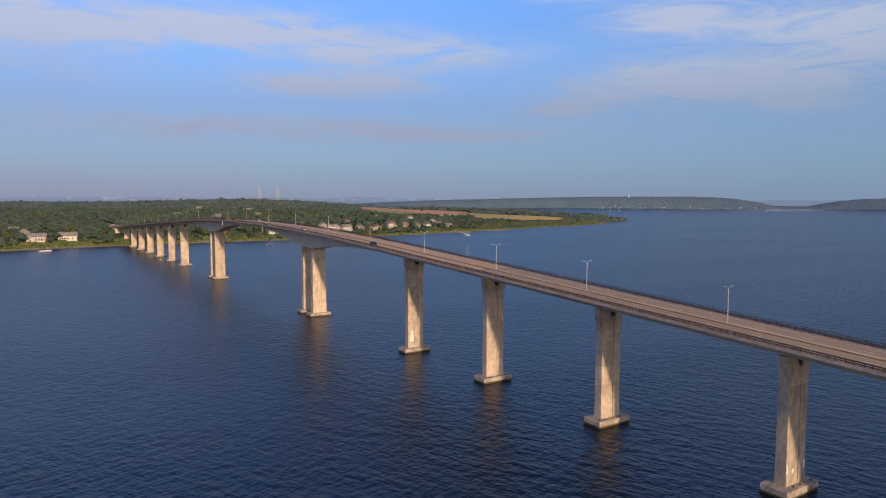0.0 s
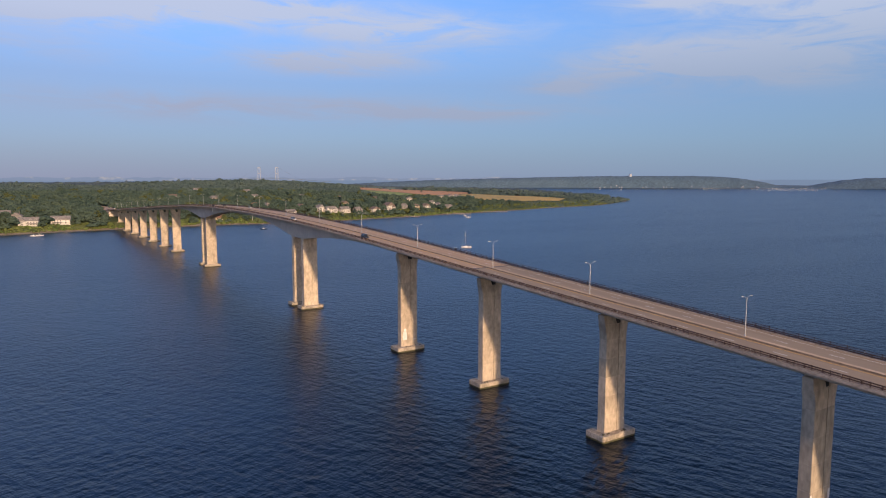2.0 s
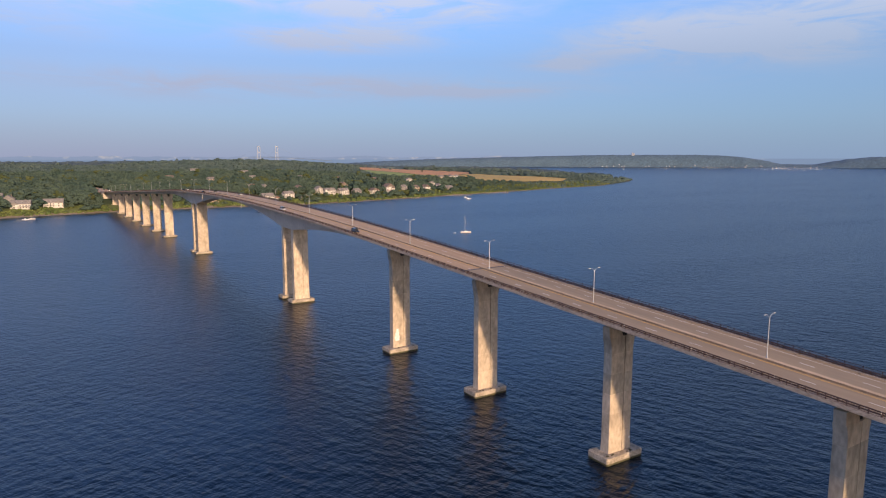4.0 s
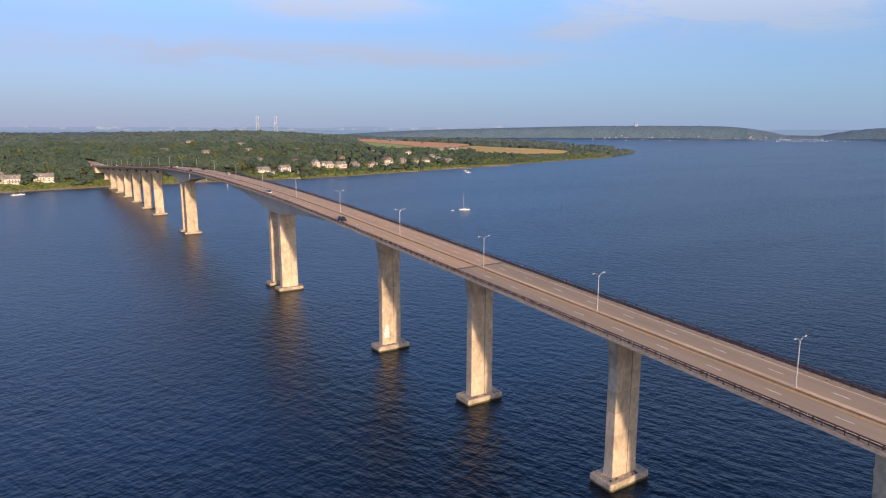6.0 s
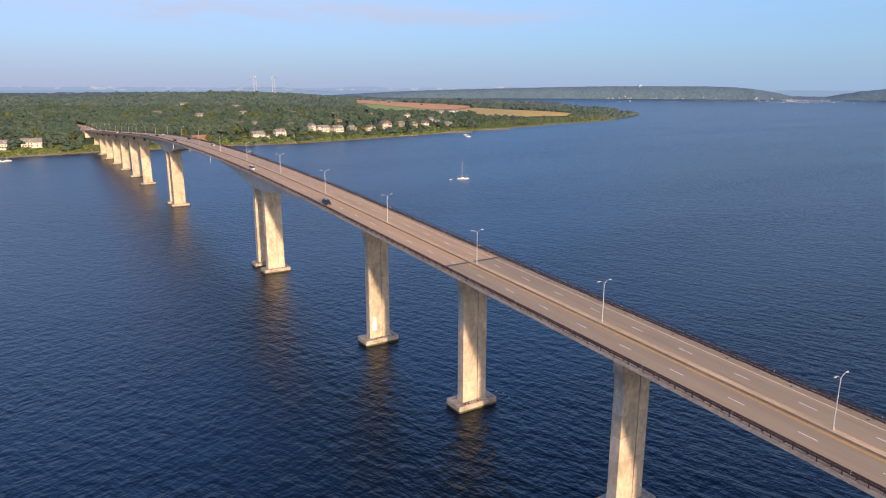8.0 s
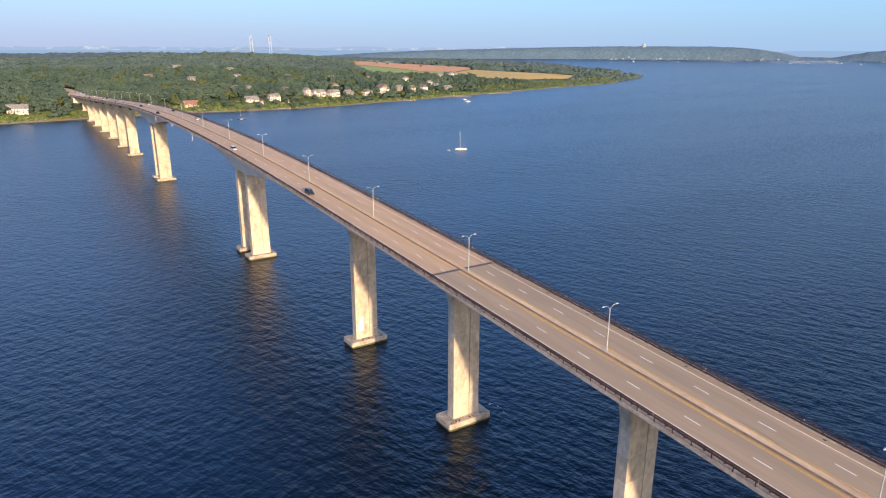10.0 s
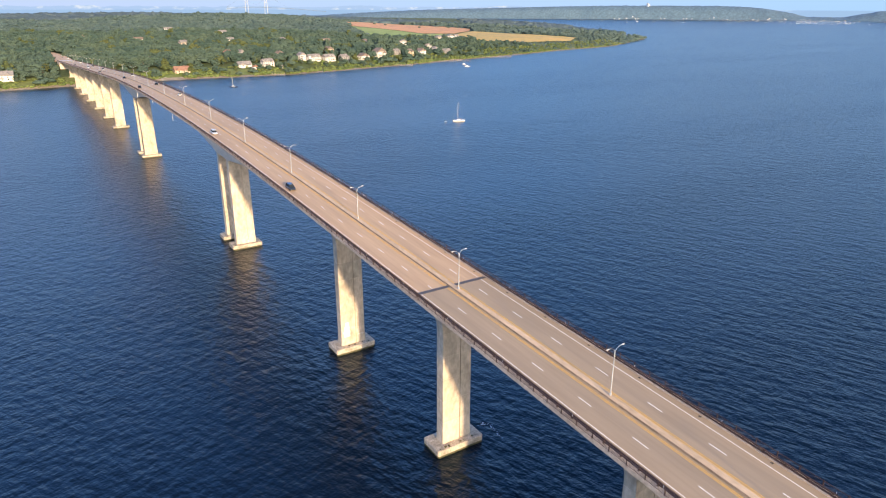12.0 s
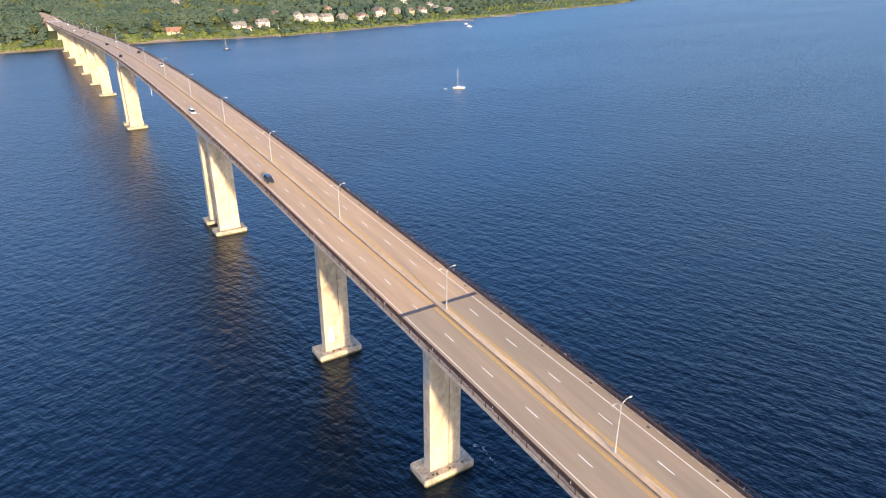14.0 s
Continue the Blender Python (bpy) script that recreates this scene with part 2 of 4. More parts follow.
M["median"] = mat("median_concrete", (0.66, 0.48, 0.31), (0.53, 0.375, 0.235), scale=0.3, fine=2.5, rough=0.9, bump=0.2, stretch=(1, 0.25, 1), fine_amt=0.15)
M["white_paint"] = mat("white_road_paint", (0.90, 0.86, 0.78), (0.80, 0.75, 0.67), scale=0.7, fine=5, rough=0.7, fine_amt=0.1)
M["foam"] = mat("white_foam", (0.50, 0.55, 0.60), (0.28, 0.34, 0.40), scale=1.5, fine=5, rough=0.9)
M["median_shade"] = mat("shaded_median_side", (0.31, 0.225, 0.155), (0.20, 0.145, 0.10), scale=0.5, fine=3, rough=0.95, stretch=(1, 0.3, 1))
M["yellow_paint"] = mat("yellow_road_paint", (0.76, 0.42, 0.075), (0.62, 0.37, 0.11), scale=0.3, fine=3, rough=0.7, fine_amt=0.15)
M["joint"] = mat("joint_steel", (0.065, 0.058, 0.062), (0.10, 0.09, 0.09), scale=0.8, fine=4, rough=0.7, metal=0.0)
M["rail"] = mat("rusty_rail_steel", (0.062, 0.036, 0.029), (0.092, 0.052, 0.042), scale=0.6, fine=4, rough=0.75, metal=0.2, fine_amt=0.3)
M["lamp"] = mat("grey_lamp_metal", (0.46, 0.49, 0.52), (0.37, 0.395, 0.42), scale=0.7, fine=5, rough=0.45, metal=0.3, fine_amt=0.1)
M["lamp_head"] = mat("pale_lamp_head", (0.46, 0.45, 0.43), rough=0.4, fine_amt=0.05)
M["dark"] = mat("dark_recess", (0.03, 0.028, 0.025), (0.05, 0.045, 0.04), rough=0.95)
M["patch"] = mat("white_repair_coat", (0.80, 0.79, 0.76), (0.70, 0.68, 0.64), scale=0.9, fine=4, rough=0.8, fine_amt=0.08)
M["marker"] = mat("white_marker", (0.68, 0.66, 0.62), rough=0.6, fine_amt=0.05)
M["tyre"] = mat("tyre_rubber", (0.02, 0.02, 0.02), rough=0.9)
M["glass"] = mat("dark_car_glass", (0.02, 0.025, 0.03), rough=0.08)
M["ground"] = mat("woodland_ground", (0.045, 0.075, 0.022), (0.08, 0.10, 0.03), scale=0.02, fine=0.3, rough=1.0, bump=0.3, dist=0.5, fine_amt=0.3)
M["grass"] = mat("shore_grass", (0.10, 0.145, 0.035), (0.15, 0.165, 0.05), scale=0.05, fine=0.5, rough=1.0, bump=0.3, dist=0.4, fine_amt=0.3)
M["beach"] = mat("stony_beach", (0.30, 0.25, 0.19), (0.17, 0.145, 0.11), scale=0.3, fine=1.5, rough=0.95, bump=0.3)
M["field_brown"] = mat("ploughed_field", (0.70, 0.335, 0.145), (0.56, 0.285, 0.13), scale=0.03, fine=0.1, rough=1.0, fine_amt=0.14)
M["field_green"] = mat("green_field", (0.24, 0.315, 0.080), (0.30, 0.345, 0.095), scale=0.015, fine=0.1, rough=1.0, fine_amt=0.12)
M["field_gold"] = mat("golden_field", (0.60, 0.385, 0.11), (0.47, 0.34, 0.11), scale=0.015, fine=0.1, rough=1.0, fine_amt=0.12)
M["leaf"] = mat("broad_leaves", (0.056, 0.096, 0.080), (0.104, 0.148, 0.106), scale=0.022, fine=0.55, rough=1.0, bump=0.8, dist=1.6, island=0.12, fine_amt=0.22, mid=(0.33, 0.68))
M["leaf_light"] = mat("light_leaves", (0.092, 0.118, 0.046), (0.120, 0.140, 0.060), scale=0.03, fine=0.55, rough=1.0, bump=0.8, dist=1.6, island=0.14, obj=0.15, fine_amt=0.22)
# inland and far leaves: paler and bluer by distance, haze put into the colour
M["leaf_mid"] = mat("haze_tinted_inland_leaves", (0.078, 0.122, 0.118), (0.114, 0.160, 0.142), scale=0.014, fine=0.55, rough=1.0, bump=0.8, dist=1.6, island=0.12, fine_amt=0.2)
M["leaf_far"] = mat("haze_tinted_far_leaves", (0.098, 0.140, 0.150), (0.124, 0.164, 0.170), scale=0.010, fine=0.2, rough=1.0, bump=0.2, dist=1.0, island=0.1, fine_amt=0.16)
# far hills and roofs: blue of the distant air painted into the base colour
M["leaf_haze"] = mat("haze_tinted_hill_leaves", (0.080, 0.142, 0.195), (0.098, 0.165, 0.216), scale=0.012, fine=0.08, rough=1.0, island=0.06, fine_amt=0.24)


def let_through(m, share):
    """Leaves pass on part of the light that falls on them."""
    nt = m.node_tree
    N, L = nt.nodes.new, nt.links.new
    bs, out = nt.nodes["Principled BSDF"], nt.nodes["Material Output"]
    bs.inputs["Specular IOR Level"].default_value = 0.1
    tr, mx = N("ShaderNodeBsdfTranslucent"), N("ShaderNodeMixShader")
    L(bs.inputs["Base Color"].links[0].from_socket, tr.inputs["Color"])
    mx.inputs[0].default_value = share
    L(bs.outputs[0], mx.inputs[1]); L(tr.outputs[0], mx.inputs[2]); L(mx.outputs[0], out.inputs["Surface"])


for k in ("leaf", "leaf_light", "leaf_mid", "leaf_far"):
    let_through(M[k], 0.18)
M["bark"] = mat("bark", (0.09, 0.07, 0.05), rough=0.95)
M["shrub"] = mat("shore_shrubs", (0.075, 0.115, 0.028), (0.12, 0.145, 0.042), scale=0.04, fine=0.9, rough=1.0, bump=0.5, dist=0.5, island=0.35, fine_amt=0.35)
M["clapboard"] = mat("white_clapboard", (0.67, 0.64, 0.60), (0.58, 0.55, 0.51), scale=0.3, fine=2.0, rough=0.8, fine_amt=0.05, stretch=(0.3, 0.3, 4))
M["shingle_grey"] = mat("grey_shingle_wall", (0.30, 0.29, 0.28), (0.24, 0.23, 0.22), scale=0.4, fine=2, rough=0.9)
M["cream"] = mat("cream_wall", (0.50, 0.42, 0.31), (0.44, 0.37, 0.28), scale=0.4, fine=2, rough=0.9, fine_amt=0.06)
M["roof_grey"] = mat("grey_roof_shingle", (0.26, 0.24, 0.23), (0.19, 0.18, 0.175), scale=0.4, fine=2, rough=0.95)
M["roof_red"] = mat("terracotta_roof", (0.30, 0.165, 0.115), (0.25, 0.14, 0.10), scale=0.4, fine=2, rough=0.95)
M["roof_brown"] = mat("brown_roof_shingle", (0.20, 0.155, 0.135), (0.165, 0.130, 0.112), scale=0.4, fine=2, rough=0.95)
M["window"] = mat("dark_window_glass", (0.03, 0.035, 0.045), rough=0.1)
M["trim"] = mat("white_trim", (0.62, 0.60, 0.57), rough=0.7, fine_amt=0.04)
M["timber"] = mat("grey_dock_timber", (0.40, 0.36, 0.31), (0.30, 0.265, 0.225), scale=0.8, fine=4, rough=0.95)
M["hull"] = mat("white_gelcoat", (0.82, 0.80, 0.77), (0.76, 0.74, 0.71), scale=0.6, fine=3, rough=0.3, fine_amt=0.04)
M["hull_blue"] = mat("dark_blue_hull", (0.02, 0.03, 0.06), rough=0.3, fine_amt=0.05)
M["sail_cover"] = mat("blue_sail_cover", (0.05, 0.08, 0.18), rough=0.9)
M["sign_green"] = mat("green_sign", (0.02, 0.22, 0.12), rough=0.6, fine_amt=0.05)
# distant steel, hulls and walls: haze is mixed into these base colours
M["tower"] = mat("hazy_tower_steel", (0.39, 0.43, 0.49), (0.35, 0.39, 0.46), rough=0.9, fine_amt=0.03)
M["haze_hull"] = mat("hazy_white_hull", (0.62, 0.70, 0.78), rough=0.5, fine_amt=0.03)
M["haze_wall"] = mat("hazy_white_wall", (0.50, 0.53, 0.57), (0.42, 0.45, 0.50), scale=0.1, fine=1, rough=0.9, fine_amt=0.05)
M["tower_base"] = mat("hazy_bridge_deck", (0.13, 0.17, 0.215), rough=0.9, fine_amt=0.03)
M["far_water"] = plain_glow("glowing_far_water", (0.180, 0.275, 0.432), (0.186, 0.282, 0.440), 0.004, (1, 1, 6))
M["far_shore"] = plain_glow("glowing_hazy_shore", (0.218, 0.305, 0.468), (0.38, 0.42, 0.50), 0.014, (1, 1, 3.0), (0.54, 0.68))


# ---------------------------------------------------------------- mesh helpers
def part(name, bm, material, parent=None, label="", smooth=False):
    """One bmesh as ONE mesh object, under parent where given."""
    me = bpy.data.meshes.new(name)
    bm.to_mesh(me)
    bm.free()
    for mm in (material if isinstance(material, (list, tuple)) else [material]):
        me.materials.append(mm)
    if smooth:
        me.shade_smooth()
    ob = new(name, me)
    if parent:
        ob.parent = parent
    if label:
        tagged(ob, label)
    return ob


def shared(name, me, parent, m):
    ob = new(name, me)
    ob.parent = parent
    ob.matrix_basis = m
    return ob


def base(name, x, y, z, rz=0):
    ob = new(name)
    ob.matrix_basis = pose(x, y, z, 0, 0, rz)
    ob.empty_display_size = 0.2
    return ob


def box(bm, x0, x1, y0, y1, z0, z1, bevel=0.0):
    vs = [bm.verts.new(p) for p in ((x0, y0, z0), (x1, y0, z0), (x1, y1, z0), (x0, y1, z0), (x0, y0, z1), (x1, y0, z1), (x1, y1, z1), (x0, y1, z1))]
    fs = [bm.faces.new([vs[i] for i in f]) for f in ((3, 2, 1, 0), (4, 5, 6, 7), (0, 1, 5, 4), (1, 2, 6, 5), (2, 3, 7, 6), (3, 0, 4, 7))]
    if bevel:
        es = {e for f in fs for e in f.edges}
        bmesh.ops.bevel(bm, geom=list(es), offset=bevel, segments=1, affect="EDGES")
    return bm


def boxed(*a, bevel=0.0):
    return box(bmesh.new(), *a, bevel=bevel)


def tube(bm, pts, r, n=6, r2=None):
    """A round bar along points, tapering from r to r2."""
    pts = [Vector(p) for p in pts]
    rings = []
    for i, p in enumerate(pts):
        d = (pts[min(i + 1, len(pts) - 1)] - pts[max(i - 1, 0)]).normalized()
        a = d.orthogonal().normalized()
        b = d.cross(a)
        rr = r + ((r2 if r2 is not None else r) - r) * i / max(1, len(pts) - 1)
        rings.append([bm.verts.new(p + (a * math.cos(k * 2 * math.pi / n) + b * math.sin(k * 2 * math.pi / n)) * rr) for k in range(n)])
    for A, B in zip(rings, rings[1:]):
        for k in range(n):
            bm.faces.new((A[k], A[(k + 1) % n], B[(k + 1) % n], B[k]))
    bm.faces.new(rings[0][::-1])
    bm.faces.new(rings[-1])
    return bm


def sweep(sections, closed=True, caps=True):
    """Skin a list of cross-sections with equal counts of points."""
    bm = bmesh.new()
    rings = [[bm.verts.new(p) for p in s] for s in sections]
    n = len(rings[0])
    for A, B in zip(rings, rings[1:]):
        for k in range(n if closed else n - 1):
            bm.faces.new((A[k], A[(k + 1) % n], B[(k + 1) % n], B[k]))
    if caps and closed:
        bm.faces.new(rings[0][::-1])
        bm.faces.new(rings[-1])
    bmesh.ops.recalc_face_normals(bm, faces=bm.faces)
    return bm


def blobs(name, places, templates, material, seed=3):
    """Many lumps in ONE mesh: rows of x, y, z, width, height."""
    rng = np.random.RandomState(seed)
    vs, fs, off = [], [], 0
    for x, y, z, w, h in places:
        v, f = templates[rng.randint(len(templates))]
        a = rng.rand() * 6.283
        c, s = math.cos(a), math.sin(a)
        q = v * np.array((w, w * (0.8 + 0.4 * rng.rand()), h))
        vs.append(np.stack((q[:, 0] * c - q[:, 1] * s + x, q[:, 0] * s + q[:, 1] * c + y, q[:, 2] + z), 1))
        fs.append(f + off)
        off += len(v)
    V, F = np.concatenate(vs), np.concatenate(fs)
    me = bpy.data.meshes.new(name)
    me.vertices.add(len(V)); me.vertices.foreach_set("co", V.ravel())
    me.loops.add(F.size); me.loops.foreach_set("vertex_index", F.ravel().astype(np.int32))
    me.polygons.add(len(F)); me.polygons.foreach_set("loop_start", np.arange(0, F.size, 3, dtype=np.int32))
    me.polygons.foreach_set("use_smooth", np.ones(len(F), dtype=bool))
    me.update(calc_edges=True)
    me.materials.append(material)
    return new(name, me)


def lump(sub, rough_amt, seed, freq=1.6, squash=0.0):
    """A lumpy ball of unit size standing on z = 0, as arrays."""
    bm = bmesh.new()
    bmesh.ops.create_icosphere(bm, subdivisions=sub, radius=1.0)
    o = Vector((seed * 7.3, seed * 3.1, seed * 1.7))
    for v in bm.verts:
        n = v.co.normalized()
        k = 1 + rough_amt * noise.noise(n * freq + o) + 0.5 * rough_amt * noise.noise(n * freq * 2.7 + o)
        v.co = n * k * 0.5
        v.co.z = v.co.z + 0.42
        if v.co.z < 0.05:
            v.co.z = 0.05 * v.co.z
    bm.verts.index_update()
    V = np.array([v.co[:] for v in bm.verts])
    F = np.array([[v.index for v in f.verts] for f in bm.faces])
    bm.free()
    return V, F


def crown_array(seed, clumps=7, sub=1, size=1.0):
    """A tree's crown as arrays: lumps piled on one another."""
    rng = random.Random(seed)
    vs, fs, off = [], [], 0
    for i in range(clumps):
        v, f = lump(sub, 0.55, seed * 11 + i, 2.2)
        a, rad, zz = rng.random() * 6.283, rng.random() ** 0.6 * 0.30, rng.random()
        w = rng.uniform(0.34, 0.58) * (1.15 - 0.5 * zz) * size
        rad *= (1.1 - 0.6 * zz) * (1.5 - 0.5 * size)
        q = v * np.array((w, w, w * 0.85)) + np.array((math.cos(a) * rad, math.sin(a) * rad, 0.12 + zz * 0.50))
        vs.append(q); fs.append(f + off); off += len(v)
    return np.concatenate(vs), np.concatenate(fs)


# ---------------------------------------------------------------- the lie of the land
SHORE = [(-3000, 640), (-1200, 700), (-600, 770), (-300, 825), (-165, 868), (-100, 896), (-20, 908), (60, 918), (200, 925), (263, 940), (390, 970),
         (530, 1008), (700, 1062), (850, 1104), (1040, 1172), (1166, 1206), (1311, 1243), (1478, 1322), (1600, 1385), (1720, 1448), (1775, 1600), (2020, 2010), (2400, 2600), (2900, 3500), (3400, 5200)]


def strip(x):
    """Width of the low shrubby strip between the beach and the foot of the bank."""
    return 40 * max(0, min(1, (x - 170) / 130, (1620 - x) / 300))


def shore(x):
    for (a, b), (c, d) in zip(SHORE, SHORE[1:]):
        if a <= x <= c:
            return b + (d - b) * (x - a) / (c - a) + 5 * noise.noise((x * 0.02, 0, 7)) + 2 * noise.noise((x * 0.09, 3, 7)) - strip(x)
    return 9999


XC = -0.43


def road_z(y):
    if y < 70:
        return 45.5 + 0.056 * (y - 70)
    if y < 500:
        s = y - 70
        return 45.5 + 0.056 * s - 0.100 / 430 / 2 * s * s
    z5 = 45.5 + 0.056 * 430 - 0.05 * 430
    if y > 1040:
        return z5 - 0.044 * 540 + 0.012 * (y - 1040)
    return z5 - 0.044 * (y - 500)


def bend(y):
    """Past the abutment the road swings a little to the west."""
    return XC - 4.5 * (max(0, y - 1040) / 100) ** 2


def height(x, y):
    d = y - shore(x)
    if x > 1400:
        d *= 0.55 + 0.45 * max(0, 1 - (x - 1400) / 60)
    if d < 0:
        return max(-3, d * 0.15)
    low = min(d, strip(x))
    d -= low
    h = 3.2 * (1 - math.exp(-low / 12)) + 12 * (1 - math.exp(-d / 40)) + 43 * (1 - math.exp(-d / 700)) * (1 if x < 500 else max(0.5, 1 - (x - 500) / 1100 * 0.5))
    h += min(1, d / 200) * 3 * noise.noise((x * 0.004, y * 0.004, 1))
    h += 17 * math.exp(-((x - 640) ** 2 + (y - 2240) ** 2) / 350 ** 2)
    if 960 < y < 1240 and abs(x - bend(y)) < 32:
        h = min(h, road_z(y) - 1.2)
    return h


def inside(p, poly):
    x, y = p
    hit = False
    for (a, b), (c, d) in zip(poly, poly[1:] + poly[:1]):
        if (b > y) != (d > y) and x < (c - a) * (y - b) / (d - b) + a:
            hit = not hit
    return hit


BROWN = [(840, 1830), (917, 2084), (1065, 2230), (1133, 2172), (1217, 1915), (1228, 1752), (1136, 1622), (1000, 1500), (905, 1520)]
GREEN = [(690, 1400), (730, 1540), (832, 1815), (897, 1512), (993, 1490), (920, 1420), (885, 1392), (800, 1362)]
GOLD = [(930, 1400), (1006, 1492), (1140, 1610), (1190, 1500), (1300, 1330), (1215, 1262), (1050, 1235), (930, 1262), (892, 1300)]

# water: one sheet that reaches the horizon
bm = bmesh.new()
EYE = (-120, -150)


def far_level(r):
    """The sheet is raised very slightly far out, to lift the distant waterline."""
    return 24 * min(1, max(0, (r - 3600) / 1100)) ** 1.5


rings = []
for r in (500, 1500, 2600, 3600, 3900, 4200, 4450, 4700, 4990, 9000):
    rings.append([bm.verts.new((EYE[0] + r * math.sin(k * math.pi / 60), EYE[1] + r * math.cos(k * math.pi / 60), far_level(r))) for k in range(120)])
bm.faces.new(rings[0][::-1])
for A, B in zip(rings, rings[1:]):
    for k in range(120):
        bm.faces.new((A[k], A[(k + 1) % 120], B[(k + 1) % 120], B[k]))
bmesh.ops.recalc_face_normals(bm, faces=bm.faces)
if bm.faces[5].normal.z < 0:
    bmesh.ops.reverse_faces(bm, faces=bm.faces)
water = part("water", bm, M["water"])
tagged(water, "dark blue rippled bay water under the bridge", "water", kind="structure")

# land: rows from the water's edge inland
xs = [-1100 + 30 * i for i in range(int((3390 + 1100) / 30) + 1)]
ds = [-14, -4, 2, 5, 9, 14, 20, 28, 38, 52, 70, 95, 130, 180, 240, 320, 420, 540, 680, 840, 1020, 1240, 1500, 1800, 2200, 2700, 3300]
bm = bmesh.new()
grid = [[bm.verts.new((x, shore(x) + d, height(x, shore(x) + d))) for d in ds] for x in xs]
for i in range(len(xs) - 1):
    for j in range(len(ds) - 1):
        f = bm.faces.new((grid[i][j], grid[i + 1][j], grid[i + 1][j + 1], grid[i][j + 1]))
        f.material_index = 2 if ds[j] < 6 else (1 if ds[j] < 36 else 0)
ground = part("ground", bm, [M["ground"], M["grass"], M["beach"]], smooth=True)
tagged(ground, "wooded island shore with grassy bank and stony beach", "land", kind="structure")


def field(name, poly, material, label):
    bm = bmesh.new()
    f = bm.faces.new([bm.verts.new((x, y, 0)) for x, y in poly])
    bmesh.ops.triangulate(bm, faces=[f])
    bmesh.ops.subdivide_edges(bm, edges=bm.edges[:], cuts=7, use_grid_fill=True)
    for v in bm.verts:
        v.co.z = height(v.co.x, v.co.y) + 1.2
    bmesh.ops.recalc_face_normals(bm, faces=bm.faces)
    return tagged(part(name, bm, material), label, "field", kind="structure")


field("brown_field", BROWN, M["field_brown"], "bare reddish-brown ploughed field among the woods")
field("green_field", GREEN, M["field_green"], "green meadow below the ploughed field")
field("golden_field", GOLD, M["field_gold"], "golden dry hay field behind the shore trees")


# ---------------------------------------------------------------- bridge
def depth(y):
    d = 3.0
    for c in (179.5, 400.5):
        s = max(0.0, abs(y - c) - 9) / 88
        if s < 1:
            d = max(d, 3.0 + 7.0 * (1 - s) ** 1.9)
    return d


Y0, Y1 = -300, 1040
steps = [Y0 + 5 * i for i in range((Y1 - Y0) // 5 + 1)]
bridge = base("bridge_deck", XC, 0, 0)
tagged(bridge, "long four-lane concrete bridge deck with dark steel railings", "bridge")
bm = sweep([[(-10.5, y, road_z(y) - 0.02), (-9.9, y, road_z(y)), (9.9, y, road_z(y)), (10.5, y, road_z(y) - 0.02),
                          (10.5, y, road_z(y) - 0.45), (4.9, y, road_z(y) - 0.75), (-4.9, y, road_z(y) - 0.75), (-10.5, y, road_z(y) - 0.45)] for y in steps])
for f in bm.faces:
    f.material_index = 1 if f.calc_center_median().y < 5 else 0
part("road_slab", bm, [M["road"], M["road_grey"]], bridge, "worn concrete roadway, grey up to the joint and pinkish tan beyond")
part("box_girder", sweep([[(-4.9, y, road_z(y) - 0.74), (4.9, y, road_z(y) - 0.74), (4.3, y, road_z(y) - depth(y)), (-4.3, y, road_z(y) - depth(y))] for y in steps]), M["girder"], bridge, "grey concrete girder deepening over the main piers")
for s in (-1, 1):
    part("kerb", sweep([[(s * 9.42, y, road_z(y) - 0.1), (s * 9.47, y, road_z(y) + 0.22), (s * 10.62, y, road_z(y) + 0.24), (s * 10.66, y, road_z(y) - 0.46), (s * 10.45, y, road_z(y) - 0.46), (s * 10.45, y, road_z(y) - 0.1)] for y in steps]), M["kerb"], bridge)
bm = sweep([[(-0.66, y, road_z(y) - 0.05), (-0.60, y, road_z(y) + 0.38), (0.60, y, road_z(y) + 0.38), (0.66, y, road_z(y) - 0.05)] for y in steps])
# side faces take a darker colour that stands for their shade
for f in bm.faces:
    f.material_index = 1 if abs(f.normal.x) > 0.5 else 0
part("median_barrier", bm, [M["median"], M["median_shade"]], bridge, "raised stained concrete median, its sides coloured darker for shade")
for s in (-1, 1):
    for x, w, mm, nm in ((8.15 if s < 0 else 7.95, 0.16, "white_paint", "edge_line"), (1.16, 0.18, "yellow_paint", "yellow_line"), (1.50, 0.18, "yellow_paint", "yellow_line")):
        part(nm, sweep([[(s * x - w / 2, y, road_z(y) + 0.006), (s * x + w / 2, y, road_z(y) + 0.006)] for y in steps], closed=False), M[mm], bridge)
# lane dashes, 3.05 m long every 12.19 m
dash_me = boxed(-0.085, 0.085, -1.55, 1.55, 0.0, 0.008)
d0 = part("lane_dash", dash_me, M["white_paint"], bridge)
dash_mesh = d0.data
bpy.data.objects.remove(d0)
for s, off in ((-1, -30.6), (1, -25.5)):
    for k in range(-20, 86):
        y = off + 12.19 * k
        if y < Y0 + 4 or y > Y1 - 30:
            continue
        a = math.degrees(math.atan((road_z(y + 1) - road_z(y - 1)) / 2))
        shared("lane_dash", dash_mesh, bridge, pose(s * 4.6, y, road_z(y) + 0.002, a))
# expansion joint near the second pier, both carriageways
for s in (-1, 1):
    bm = bmesh.new()
    a, b = (s * 0.67, s * 9.41)
    box(bm, min(a, b), max(a, b), 4.4, 5.5, road_z(5) - 0.1, road_z(5) + 0.035)
    part("expansion_joint", bm, M["joint"], bridge, "dark steel expansion joint")
